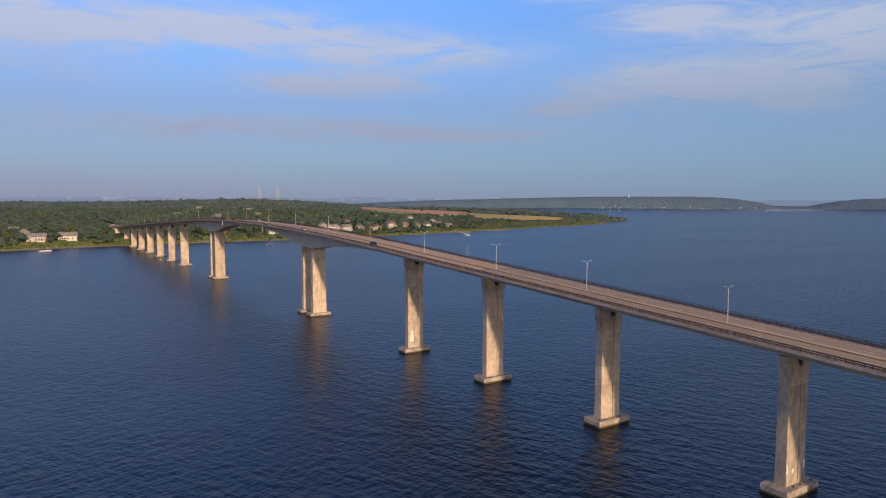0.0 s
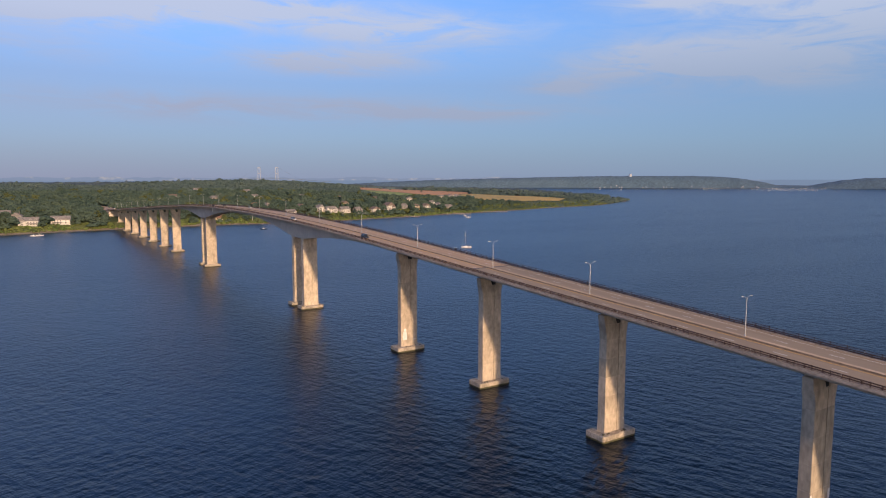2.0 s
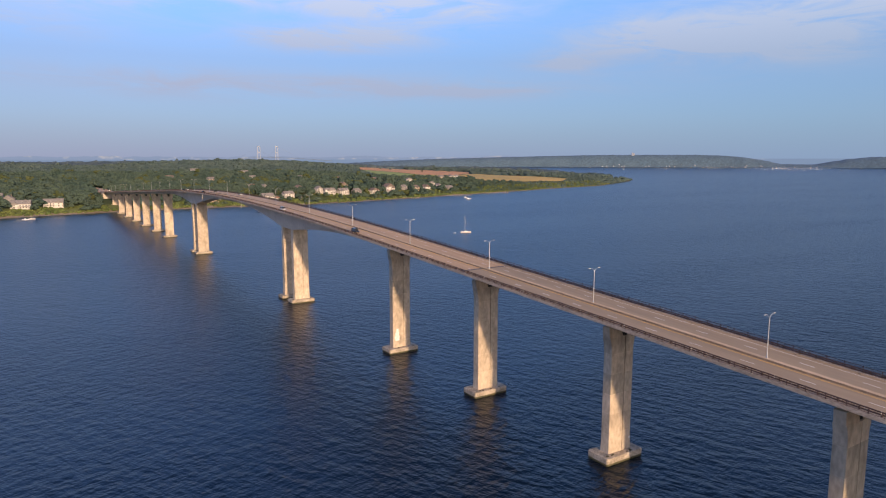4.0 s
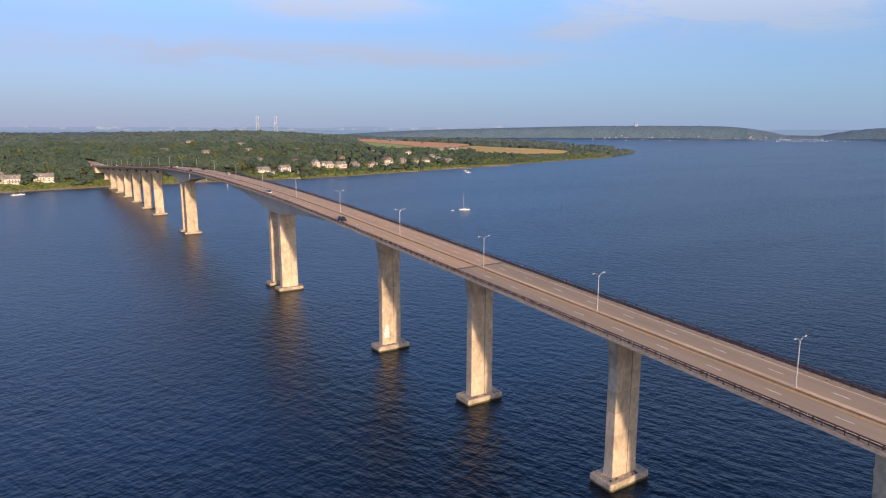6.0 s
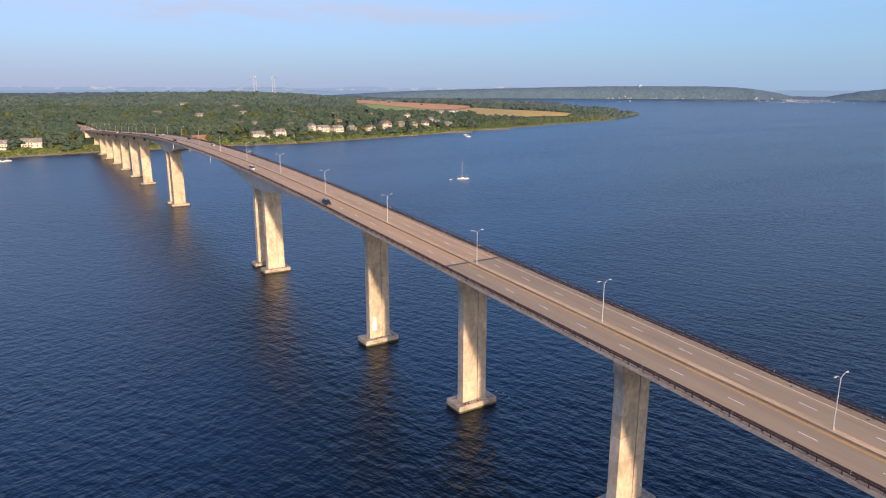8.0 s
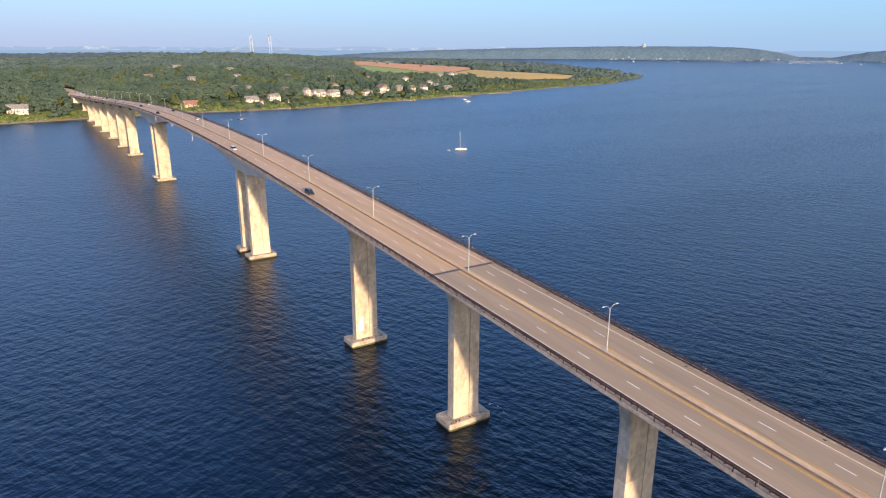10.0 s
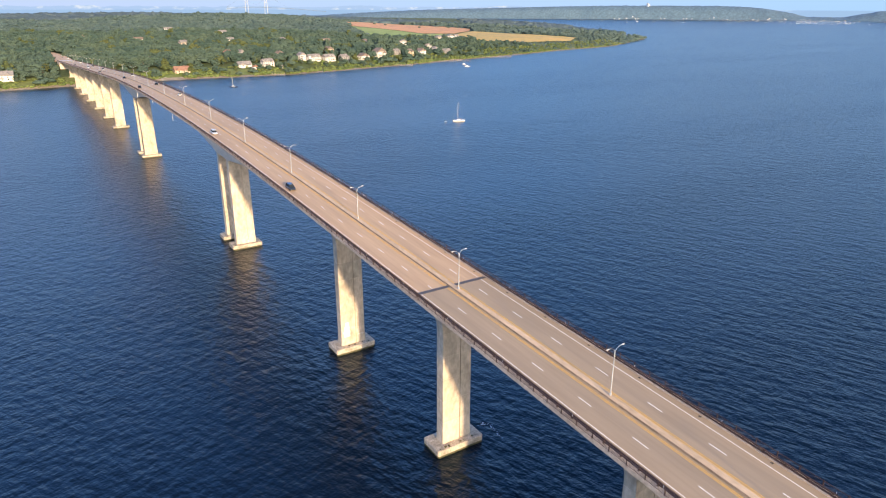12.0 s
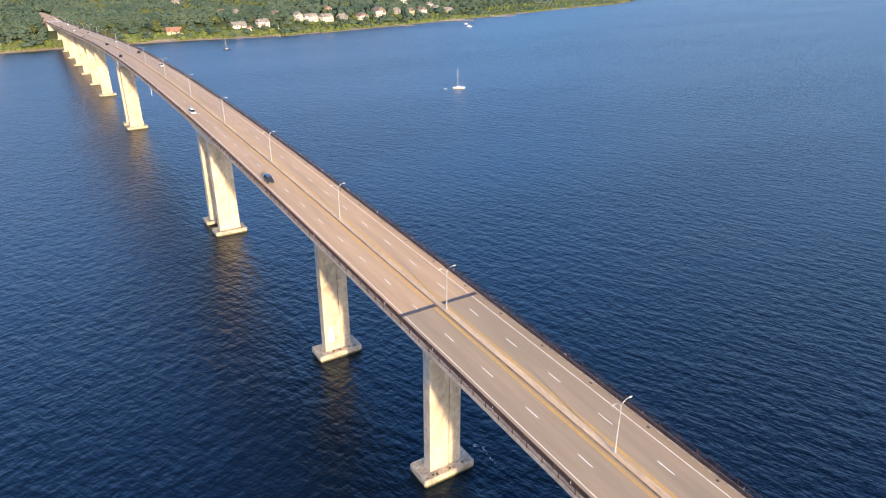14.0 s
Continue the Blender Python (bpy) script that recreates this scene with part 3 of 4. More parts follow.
# railings: tubes and posts
for s in (-1, 1):
    for z, r in ((0.46, 0.105), (0.88, 0.105)):
        bm = sweep([[(s * 9.66 + dx, y, road_z(y) + z + dz) for dx, dz in ((-r, -r), (r, -r), (r, r), (-r, r))] for y in steps])
        part("rail_tube", bm, M["rail"], bridge)
    bm = sweep([[(s * 10.50 + dx, y, road_z(y) + 1.22 + dz) for dx, dz in ((-0.05, -0.045), (0.05, -0.045), (0.05, 0.045), (-0.05, 0.045))] for y in steps])
    part("outer_handrail", bm, M["rail"], bridge)
    bm = sweep([[(s * 10.50 + dx, y, road_z(y) + 0.36 + dz) for dx, dz in ((-0.02, -0.02), (0.02, -0.02), (0.02, 0.02), (-0.02, 0.02))] for y in steps])
    part("outer_rail", bm, M["rail"], bridge)
    # pickets of the outer fence, too fine to pick apart
    vs, fs, k = [], [], 0
    y = -150.0
    while y < 460:
        z = road_z(y)
        x = s * 10.50
        vs += [(x - 0.007, y - 0.007, z + 0.32), (x + 0.007, y - 0.007, z + 0.32), (x + 0.007, y + 0.007, z + 0.32), (x - 0.007, y + 0.007, z + 0.32),
               (x - 0.007, y - 0.007, z + 1.2), (x + 0.007, y - 0.007, z + 1.2), (x + 0.007, y + 0.007, z + 1.2), (x - 0.007, y + 0.007, z + 1.2)]
        fs += [(k, k + 1, k + 5, k + 4), (k + 1, k + 2, k + 6, k + 5), (k + 2, k + 3, k + 7, k + 6), (k + 3, k, k + 4, k + 7)]
        k += 8
        y += 0.24
    me = bpy.data.meshes.new("pickets")
    me.from_pydata(vs, [], fs)
    me.materials.append(M["rail"])
    ob = new("picket_fence", me)
    ob.parent = bridge
    tagged(ob, kind="stuff")
bm = bmesh.new()
box(bm, -0.06, 0.06, -0.07, 0.07, 0.2, 1.38)
box(bm, -0.10, 0.10, -0.11, 0.11, 0.2, 0.27)
p0 = part("rail_post", bm, M["rail"], bridge)
post_mesh = p0.data
bpy.data.objects.remove(p0)
bm = bmesh.new()
box(bm, -0.09, 0.09, -0.11, 0.11, 0.15, 0.95)
box(bm, -0.17, 0.17, -0.17, 0.17, 0.15, 0.26)
p0 = part("barrier_post", bm, M["rail"], bridge)
barrier_mesh = p0.data
bpy.data.objects.remove(p0)
far_posts = bmesh.new()
for s in (-1, 1):
    k = 0
    y = Y0 + 1.0
    while y < Y1:
        if -150 < y < 360:
            shared("rail_post", post_mesh, bridge, pose(s * 10.50, y, road_z(y)))
            shared("barrier_post", barrier_mesh, bridge, pose(s * 9.80, y + 1.75, road_z(y + 1.75)))
        else:
            z = road_z(y)
            box(far_posts, s * 10.50 - 0.1, s * 10.50 + 0.1, y - 0.11, y + 0.11, z + 0.25, z + 1.22)
        y += 3.5
tagged(part("far_posts_rest", far_posts, M["rail"], bridge), kind="stuff")
# white delineators on the rails
bm = boxed(-0.035, 0.035, -0.03, 0.03, 0.60, 1.14)
dl = part("delineator", bm, M["marker"], bridge, "white reflector post")
del_mesh = dl.data
bpy.data.objects.remove(dl)
for s, o in ((-1, 3), (1, 8)):
    y = -140 + o
    while y < 420:
        shared("delineator", del_mesh, bridge, pose(s * 9.98, y, road_z(y)))
        y += 18.3
dr = part("drain", boxed(-0.18, 0.18, -0.24, 0.24, 0.0, 0.012), M["dark"], bridge)
drain_mesh = dr.data
bpy.data.objects.remove(dr)
y = -145.0
while y < 300:
    a = math.degrees(math.atan((road_z(y + 1) - road_z(y - 1)) / 2))
    shared("drain", drain_mesh, bridge, pose(9.05, y, road_z(y) + 0.002, a))
    y += 12.8
# clearance gauges under the edge of the main span
for y, ln in ((241, 4.2), (291, 2.2), (341, 4.2)):
    bm = tube(bmesh.new(), [(-10.6, y, road_z(y) - ln), (-10.6, y, road_z(y) - 0.4)], 0.12, 8)
    part("navigation_post", bm, M["marker"], bridge, "white post hung under the deck edge")


def pier(y, zb=2.0, legs=1, patches=(), foot=(6.55, 3.5), land=False, stained=0):
    """Concrete pier: footing in the water, wall with a groove and a flared head with a notch."""
    p = base("bridge_pier", XC, y, 0)
    for i in range(legs):
        yo = 0 if legs == 1 else (-7.5, 7.5)[i]
        top = road_z(y + yo) - depth(y + yo) + (0.05 if legs == 1 else 0.3)
        fx, fy = foot
        g = height(XC, y) if land else -4
        def plan(z, k, c):
            a_, b_ = fx - k, fy - k
            return [(px, py + yo, z) for px, py in ((-a_ + c, -b_), (a_ - c, -b_), (a_, -b_ + c), (a_, b_ - c), (a_ - c, b_), (-a_ + c, b_), (-a_, b_ - c), (-a_, -b_ + c))]
        low = 0.55 if not land else g - 2
        part("footing", sweep([plan(low, 0.0, 0.35), plan(zb - 0.14, 0.0, 0.35), plan(zb, 0.14, 0.35)]), M["footing"], p, "stained concrete footing block")
        if not land:
            part("tide_band", sweep([plan(-4, 0.08, 0.35), plan(low + 0.004, 0.04, 0.35)]), M["algae"], p, "dark green tide-stained band")
            # lumps of loose rubble and bolts on the footing
            rr = random.Random(int(y) + 7 * i)
            for k in range(7):
                qx, qy, q = rr.uniform(-fx + 0.8, fx - 0.8), yo - rr.uniform(2.1, fy - 0.5), rr.uniform(0.12, 0.3)
                part("rubble", boxed(qx - q, qx + q, qy - q * 0.7, qy + q * 0.7, zb - 0.02, zb + q * 0.8), M["algae"], p)
        w, t = (3.95, 1.35) if legs == 1 else (4.2, 1.6)
        c = 0.06
        gr, gd = 0.13, 0.30          # the groove
        gx = 0.9

        def ring(z, hw, ht):
            q = [(-hw + c, -ht), (gx - gr, -ht), (gx - gr, -ht + gd), (gx + gr, -ht + gd), (gx + gr, -ht), (hw - c, -ht), (hw, -ht + c), (hw, ht - c), (hw - c, ht), (-hw + c, ht), (-hw, ht - c), (-hw, -ht + c)]
            return [(a, b + yo, z) for a, b in q]
        if legs == 1:
            # cast in lifts, with a shallow joint between
            z = zb - 0.05
            n = max(2, round((top - 7.2 - z) / 5.4))
            hl = (top - 7.2 - z) / n
            for k in range(n):
                e = 0.10 if k == 0 else 0.0
                z0, z1 = z + k * hl, z + (k + 1) * hl
                zs = [(z0, w + e, t + e), (z0 + hl * 0.5, w + e * 0.3, t + e * 0.3), (z1 - 0.10, w, t), (z1 - 0.06, w - 0.05, t - 0.05), (z1 + 0.001, w - 0.05, t - 0.05)]
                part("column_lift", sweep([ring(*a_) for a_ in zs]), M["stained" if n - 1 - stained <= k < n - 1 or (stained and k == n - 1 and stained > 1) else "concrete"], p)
            zs = [(top - 7.2, w, t), (top - 5.8, w + 0.06, t), (top - 4.6, w + 0.24, t), (top - 3.6, w + 0.50, t), (top - 2.9, w + 0.68, t), (top - 2.89, w + 0.69, t)]
            part("column_neck", sweep([ring(*a_) for a_ in zs]), M["concrete"], p)
            # head in two halves, with the notch between
            for s in (-1, 1):
                a, b = (gx - 1.9, -(w + 1.0)) if s < 0 else (gx + 1.15, w + 1.0)
                a0, b0 = (gx - 0.95, -(w + 0.69)) if s < 0 else (gx + 0.85, w + 0.69)
                bm = sweep([[(a0, yo - t, top - 2.91), (b0, yo - t + 0.2, top - 2.91), (b0, yo + t - 0.2, top - 2.91), (a0, yo + t, top - 2.91)],
                            [(a, yo - t, top - 0.25), (b, yo - t + 0.2, top - 0.25), (b, yo + t - 0.2, top - 0.25), (a, yo + t, top - 0.25)]])
                part("pier_head", bm, M["concrete"], p)
                bm = boxed(s * 3.0 - 0.6, s * 3.0 + 0.6, yo - 0.7, yo + 0.7, top - 0.25, top + 0.02)
                part("bearing", bm, M["dark"], p, "dark bearing pad")
            # near-black fill puts the shade of the hollow notch into colour
            bm = boxed(gx - 0.40, gx + 0.84, yo - t + 0.35, yo + t - 0.3, top - 2.91, top - 0.5)
            part("notch_shade_fill", bm, M["dark"], p, "near-black fill standing for shade in the pier head notch")
        else:
            zs = [(zb - 0.05, w + 0.1, t + 0.1), (zb + 4, w, t), (top, w - 0.1, t)]
            part("column", sweep([ring(*a) for a in zs]), M["concrete"], p)
    for x0, x1, z0, z1 in patches:
        t = 1.35 if legs == 1 else 9.1
        rr = random.Random(int(y * 7 + x0 * 31))
        n = max(2, round((z1 - z0) / 0.8))
        left, right = [], []
        for k in range(n):
            e0, e1 = (rr.uniform(0, 0.16) * (x1 - x0) * (0.3 + k / n) for _ in range(2))
            for u in (k, k + 1):
                z = zb + z0 + (z1 - z0) * u / n
                left.append((x0 + e0, z))
                right.append((x1 - e1, z))
        ring_ = left + right[::-1]
        bm = sweep([[(a, b, z) for a, z in ring_] for b in (-t - 0.03, -t + 0.05)])
        part("repair_patch", bm, M["patch"], p, "bright white repair coating")
    return p


PIERS = [(-224, 1, ()), (-167, 1, ()), (-110, 1, ((-3.9, -3.3, 0.3, 5.2), (-1.7, -1.0, 0.2, 3.8), (3.0, 3.9, 0.3, 5.0))), (-53.5, 1, ((1.3, 3.9, 0.2, 1.4), (3.3, 3.9, 1.4, 3.2))), (3.5, 1, ()),
         (61.5, 1, ((-3.3, -0.9, 0.6, 6.2), (-2.6, -1.4, 6.2, 7.6), (1.3, 3.9, 0.2, 2.8))), (179.5, 2, ((-1.0, 4.1, 0.2, 1.3), (-2.6, -1.2, 0.2, 2.2))), (400.5, 2, ()),
         (533, 1, ()), (597, 1, ()), (667, 1, ()), (737, 1, ()), (806, 1, ()), (875, 1, ())]
for y, legs, pt in PIERS:
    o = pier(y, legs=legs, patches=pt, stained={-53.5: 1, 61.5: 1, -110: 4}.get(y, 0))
    tagged(o, {1: "tall tan concrete bridge pier with grooved face standing in water", 2: "twin-walled tan concrete main pier under the haunched girder"}[legs], "bridge pier", "piers of the bridge")
o = pier(945, zb=height(XC, 945) + 0.6, land=True, foot=(5.6, 2.2))
tagged(o, "short tan concrete bridge pier on the grassy shore", "bridge pier", "piers of the bridge")
# abutment at the far shore
ab = base("abutment", XC, 1000, 0)
za = road_z(1000)
part("wing_wall", boxed(-10.7, 10.7, -2, 40, 2, za - 3.05), M["girder"], ab)
part("back_wall", boxed(-10.2, 10.2, 6, 42, za - 3.0, za - 0.76), M["girder"], ab)
tagged(ab, "grey concrete abutment where the bridge meets the shore", "abutment", kind="structure")
# road on into the woods, on its bank
bm = sweep([[(bend(y) - 16, y, height(bend(y) - 16, y) - 2), (bend(y) - 11, y, road_z(y) - 0.02), (bend(y) + 11, y, road_z(y) - 0.02), (bend(y) + 15, y, height(bend(y) + 15, y) - 2)] for y in range(1040, 1231, 10)], closed=False)
tagged(part("road", bm, M["road"]), "road running on from the bridge into the woods", "road", kind="structure")


# ---------------------------------------------------------------- street lamps on the median
def street_lamp(y):
    p = base("street_lamp", XC + 0.1, y, road_z(y) + 0.36)
    part("base_box", boxed(-0.17, 0.17, -0.17, 0.17, 0, 0.5, bevel=0.04), M["lamp"], p)
    part("pole", tube(bmesh.new(), [(0, 0, 0.4), (0, 0, 8.45)], 0.115, 8, 0.08), M["lamp"], p)
    for s in (-1, 1):
        part("arm", tube(bmesh.new(), [(0, 0, 8.25), (s * 0.25, 0, 8.8), (s * 0.8, 0, 9.2), (s * 1.5, 0, 9.35)], 0.052, 6, 0.042), M["lamp"], p)
        bm = sweep([[(s * (1.4 + a), -w, 9.33 - 0.08), (s * (1.4 + a), w, 9.33 - 0.08), (s * (1.4 + a), w * 0.7, 9.33 + h), (s * (1.4 + a), -w * 0.7, 9.33 + h)] for a, w, h in ((0, 0.06, 0.04), (0.2, 0.12, 0.09), (0.55, 0.12, 0.08), (0.7, 0.06, 0.03))])
        part("lamp_head", bm, M["lamp_head"], p)
    tagged(p, "grey twin-arm street lamp on the median", "street lamp", "lamps along the median")
    return p


lamp0 = street_lamp(-44.1)
for y in [-190.5, -141.5, -92.8, 2.0] + [53 + 51.8 * k for k in range(19)]:
    copy_thing(lamp0, pose(XC + 0.1, y, road_z(y) + 0.36))


# ---------------------------------------------------------------- vehicles
def car(y, lane, colour, kind="sedan", label="", heading=1):
    """A car standing on its lane; lane is x from the centre of the bridge."""
    a = math.degrees(math.atan((road_z(y + 1) - road_z(y - 1)) / 2))
    p = new("car")
    p.matrix_basis = pose(bend(y) + lane, y, road_z(y) + 0.01, a, 0, 0) @ pose(0, 0, 0, 0, 0, 0 if heading > 0 else 180)
    L_, W_, H_ = {"sedan": (4.6, 1.8, 1.45), "suv": (4.8, 1.95, 1.8), "van": (5.4, 2.0, 2.1), "pickup": (5.6, 2.0, 1.85)}[kind]
    h, w = L_ / 2, W_ / 2
    belt = H_ * 0.56
    sec = [(-h, 0.45, belt - 0.22, w * 0.86), (-h + 0.12, 0.30, belt - 0.04, w * 0.96), (-h + 1.2, 0.26, belt, w), (h - 1.4, 0.26, belt, w), (h - 0.35, 0.30, belt - 0.16, w * 0.95), (h, 0.42, belt - 0.32, w * 0.80)]
    bm = sweep([[(-ww, yy, z0), (ww, yy, z0), (ww, yy, z1 - 0.12), (ww * 0.9, yy, z1), (-ww * 0.9, yy, z1), (-ww, yy, z1 - 0.12)] for yy, z0, z1, ww in sec])
    paint = mat("car_paint", colour, rough=0.25, metal=0.2, fine_amt=0.03)
    part("body", bm, paint, p)
    r0, r1, f1, f0 = {"sedan": (-h + 0.5, -h + 1.2, 0.45, 1.15), "suv": (-h + 0.1, -h + 0.45, 0.6, 1.3), "van": (-h + 0.08, -h + 0.25, 1.3, 1.9), "pickup": (-0.5, -0.25, 0.8, 1.4)}[kind]
    bm = sweep([[(-w * 0.9, r0, belt - 0.02), (w * 0.9, r0, belt - 0.02), (w * 0.9, f0, belt - 0.02), (-w * 0.9, f0, belt - 0.02)],
                [(-w * 0.74, r1, H_ - 0.07), (w * 0.74, r1, H_ - 0.07), (w * 0.74, f1, H_ - 0.07), (-w * 0.74, f1, H_ - 0.07)]])
    part("cab_glass", bm, M["glass"], p)
    bm = boxed(-w * 0.75, w * 0.75, r1 - 0.02, f1 + 0.02, H_ - 0.08, H_, bevel=0.03)
    part("roof", bm, paint, p)
    for sx in (-1, 1):
        for yy in (-h + 0.9, h - 0.95):
            part("wheel", tube(bmesh.new(), [(sx * (w - 0.22), yy, 0.33), (sx * (w + 0.01), yy, 0.33)], 0.33, 12), M["tyre"], p)
        part("headlight", boxed(sx * w * 0.6 - 0.2, sx * w * 0.6 + 0.2, h - 0.14, h + 0.0, belt - 0.44, belt - 0.34), M["marker"], p)
    return tagged(p, label, "car", "cars crossing the bridge")


WHITE, DARK, BLUE, SILVER, MAROON = (0.75, 0.74, 0.72), (0.02, 0.02, 0.025), (0.040, 0.052, 0.070), (0.35, 0.36, 0.37), (0.05, 0.015, 0.025)
for y, lane, c, k, n in ((88, -6.6, BLUE, "suv", "dark blue"), (178, -6.6, WHITE, "suv", "white"), (356, -6.4, DARK, "sedan", "black"), (443, -3.0, DARK, "sedan", "black"),
                         (560, -6.5, SILVER, "sedan", "silver"), (690, -3.0, WHITE, "van", "white"), (800, -6.5, MAROON, "sedan", "maroon")):
    car(y, lane, c, k, n + " car driving over the bridge towards the mainland", -1)
for y, lane, c, k, n in ((302, 6.3, WHITE, "sedan", "white"), (371, 6.3, DARK, "sedan", "black"), (470, 6.3, WHITE, "sedan", "white"), (620, 3.0, SILVER, "suv", "silver"), (740, 6.3, DARK, "suv", "black"), (880, 6.3, WHITE, "van", "white"), (960, 3.0, WHITE, "sedan", "white"), (1070, 6.3, WHITE, "van", "white"), (1100, 3.0, SILVER, "sedan", "silver"), (1135, 6.3, WHITE, "suv", "white")):
    car(y, lane, c, k, n + " car driving over the bridge towards the island", 1)

# green road sign over the far carriageway
p = base("road_sign", bend(1205) - 7.0, 1205, road_z(1205))
part("post", tube(bmesh.new(), [(0, 0, -3), (0, 0, 5)], 0.12, 6), M["lamp"], p)
part("sign_board", boxed(-1.8, 1.8, -0.16, -0.10, 3.2, 5.4), M["sign_green"], p)
tagged(p, "green road sign board beside the road", "road sign")


# ---------------------------------------------------------------- houses
def house(x, y, w, d, storeys, wall, roof, rz=12, gable="x", label="", porch=False, turret=False, hip=False, z=None):
    zg = (height(x, y) if z is None else z) - 0.3
    p = base("house", x, y, zg, rz)
    h = 2.9 * storeys + 0.8
    part("wall", boxed(-w / 2, w / 2, -d / 2, d / 2, -2.5, h), M[wall], p)
    o, rh = 0.5, min(w, d) * (0.42 if not hip else 0.38)
    bm = bmesh.new()
    c = [(-w / 2 - o, -d / 2 - o), (w / 2 + o, -d / 2 - o), (w / 2 + o, d / 2 + o), (-w / 2 - o, d / 2 + o)]
    low = [bm.verts.new((a, b, h - 0.1)) for a, b in c]
    low2 = [bm.verts.new((a, b, h + 0.12)) for a, b in c]
    ins = min(w, d) * 0.45 if hip else 0.0
    if gable == "x":
        top = [bm.verts.new((-w / 2 - o + ins, 0, h + rh)), bm.verts.new((w / 2 + o - ins, 0, h + rh))]
        faces = ((0, 1, "b", "a"), (2, 3, "a", "b"), (1, 2, "b"), (3, 0, "a"))
    else:
        top = [bm.verts.new((0, -d / 2 - o + ins, h + rh)), bm.verts.new((0, d / 2 + o - ins, h + rh))]
        faces = ((0, 1, "a"), (1, 2, "b", "a"), (2, 3, "b"), (3, 0, "a", "b"))
    key = {"a": top[0], "b": top[1]}
    for f in faces:
        bm.faces.new([key[i] if isinstance(i, str) else low2[i] for i in f])
    for i in range(4):
        j = (i + 1) % 4
        bm.faces.new((low[i], low[j], low2[j], low2[i]))
    bm.faces.new(low[::-1])
    bmesh.ops.recalc_face_normals(bm, faces=bm.faces)
    rf = part("roof", bm, M[roof], p)
    part("chimney", boxed(w * 0.22 - 0.45, w * 0.22 + 0.45, d * 0.12 - 0.4, d * 0.12 + 0.4, h, h + rh + 1.0), M["roof_brown"], rf)
    nw = max(2, int(w / 3.4))
    for st in range(storeys):
        for k in range(nw):
            xx = -w / 2 + (k + 0.5) * w / nw
            if st == 0 and k == nw // 2:
                part("door", boxed(xx - 0.55, xx + 0.55, -d / 2 - 0.06, -d / 2 + 0.05, 0.5, 2.7), M["window"], p)
                continue
            wi = part("window", boxed(xx - 0.65, xx + 0.65, -d / 2 - 0.05, -d / 2 + 0.05, 1.2 + 2.9 * st, 2.7 + 2.9 * st), M["window"], p)
            part("frame", boxed(xx - 0.8, xx + 0.8, -d / 2 - 0.10, -d / 2 - 0.045, 1.02 + 2.9 * st, 1.18 + 2.9 * st), M["trim"], wi)
        for sx in (-1, 1):
            for yy in (-d * 0.25, d * 0.25):
                a, b = sx * w / 2 - 0.05, sx * w / 2 + 0.05
                part("window", boxed(a, b, yy - 0.6, yy + 0.6, 1.2 + 2.9 * st, 2.7 + 2.9 * st), M["window"], p)
    if w > 9:
        side = -1 if (int(x) + int(y)) % 2 else 1
        ww, wd, wh = w * 0.34, 2.6, 2.9 * max(1, storeys - (1 if storeys > 2 else 0)) + 0.5
        cx = side * w * 0.27
        part("wing", boxed(cx - ww / 2, cx + ww / 2, -d / 2 - wd, -d / 2 + 1, -2.5, wh), M[wall], p)
        gr = ww * 0.5
        bm = sweep([[(cx - ww / 2 - 0.35, yy, wh - 0.15), (cx + ww / 2 + 0.35, yy, wh - 0.15), (cx + ww / 2 + 0.35, yy, wh + 0.08), (cx, yy, wh + gr), (cx - ww / 2 - 0.35, yy, wh + 0.08)] for yy in (-d / 2 - wd - 0.35, -d / 2 + 2.5)])
        part("wing_roof", bm, M[roof], p)
        part("window", boxed(cx - 0.9, cx + 0.9, -d / 2 - wd - 0.06, -d / 2 - wd + 0.05, 1.1, 2.6), M["window"], p)
        if storeys > 1:
            part("window", boxed(cx - 0.7, cx + 0.7, -d / 2 - wd - 0.06, -d / 2 - wd + 0.05, 3.9, 5.3), M["window"], p)
            if gable == "x" and rh > 3:
                for k in (-1, 1):
                    dx = -cx * 0.9 + k * w * 0.13
                    dm = part("dormer", boxed(dx - 0.9, dx + 0.9, -d * 0.40, 0, h - 0.2, h + rh * 0.58), M[wall], p)
                    part("dormer_roof", sweep([[(dx - 1.2, yy, h + rh * 0.56), (dx + 1.2, yy, h + rh * 0.56), (dx, yy, h + rh * 0.56 + 1.0)] for yy in (-d * 0.40 - 0.3, 0)]), M[roof], dm)
                    part("dormer_window", boxed(dx - 0.5, dx + 0.5, -d * 0.40 - 0.05, -d * 0.40 + 0.05, h + 0.3, h + rh * 0.5), M["window"], dm)
    if porch:
        pr = part("porch_roof", sweep([[(-w * 0.42, -d / 2 - 2.8, 2.7), (w * 0.42, -d / 2 - 2.8, 2.7), (w * 0.42, -d / 2 - 2.8, 2.9), (-w * 0.42, -d / 2 - 2.8, 2.9)], [(-w * 0.42, -d / 2 + 0.02, 3.2), (w * 0.42, -d / 2 + 0.02, 3.2), (w * 0.42, -d / 2 + 0.02, 3.45), (-w * 0.42, -d / 2 + 0.02, 3.45)]]), M[roof], p)
        for k in range(5):
            xx = -w * 0.4 + k * w * 0.2
            part("porch_post", boxed(xx - 0.12, xx + 0.12, -d / 2 - 2.7, -d / 2 - 2.46, -1, 2.72), M["trim"], p)
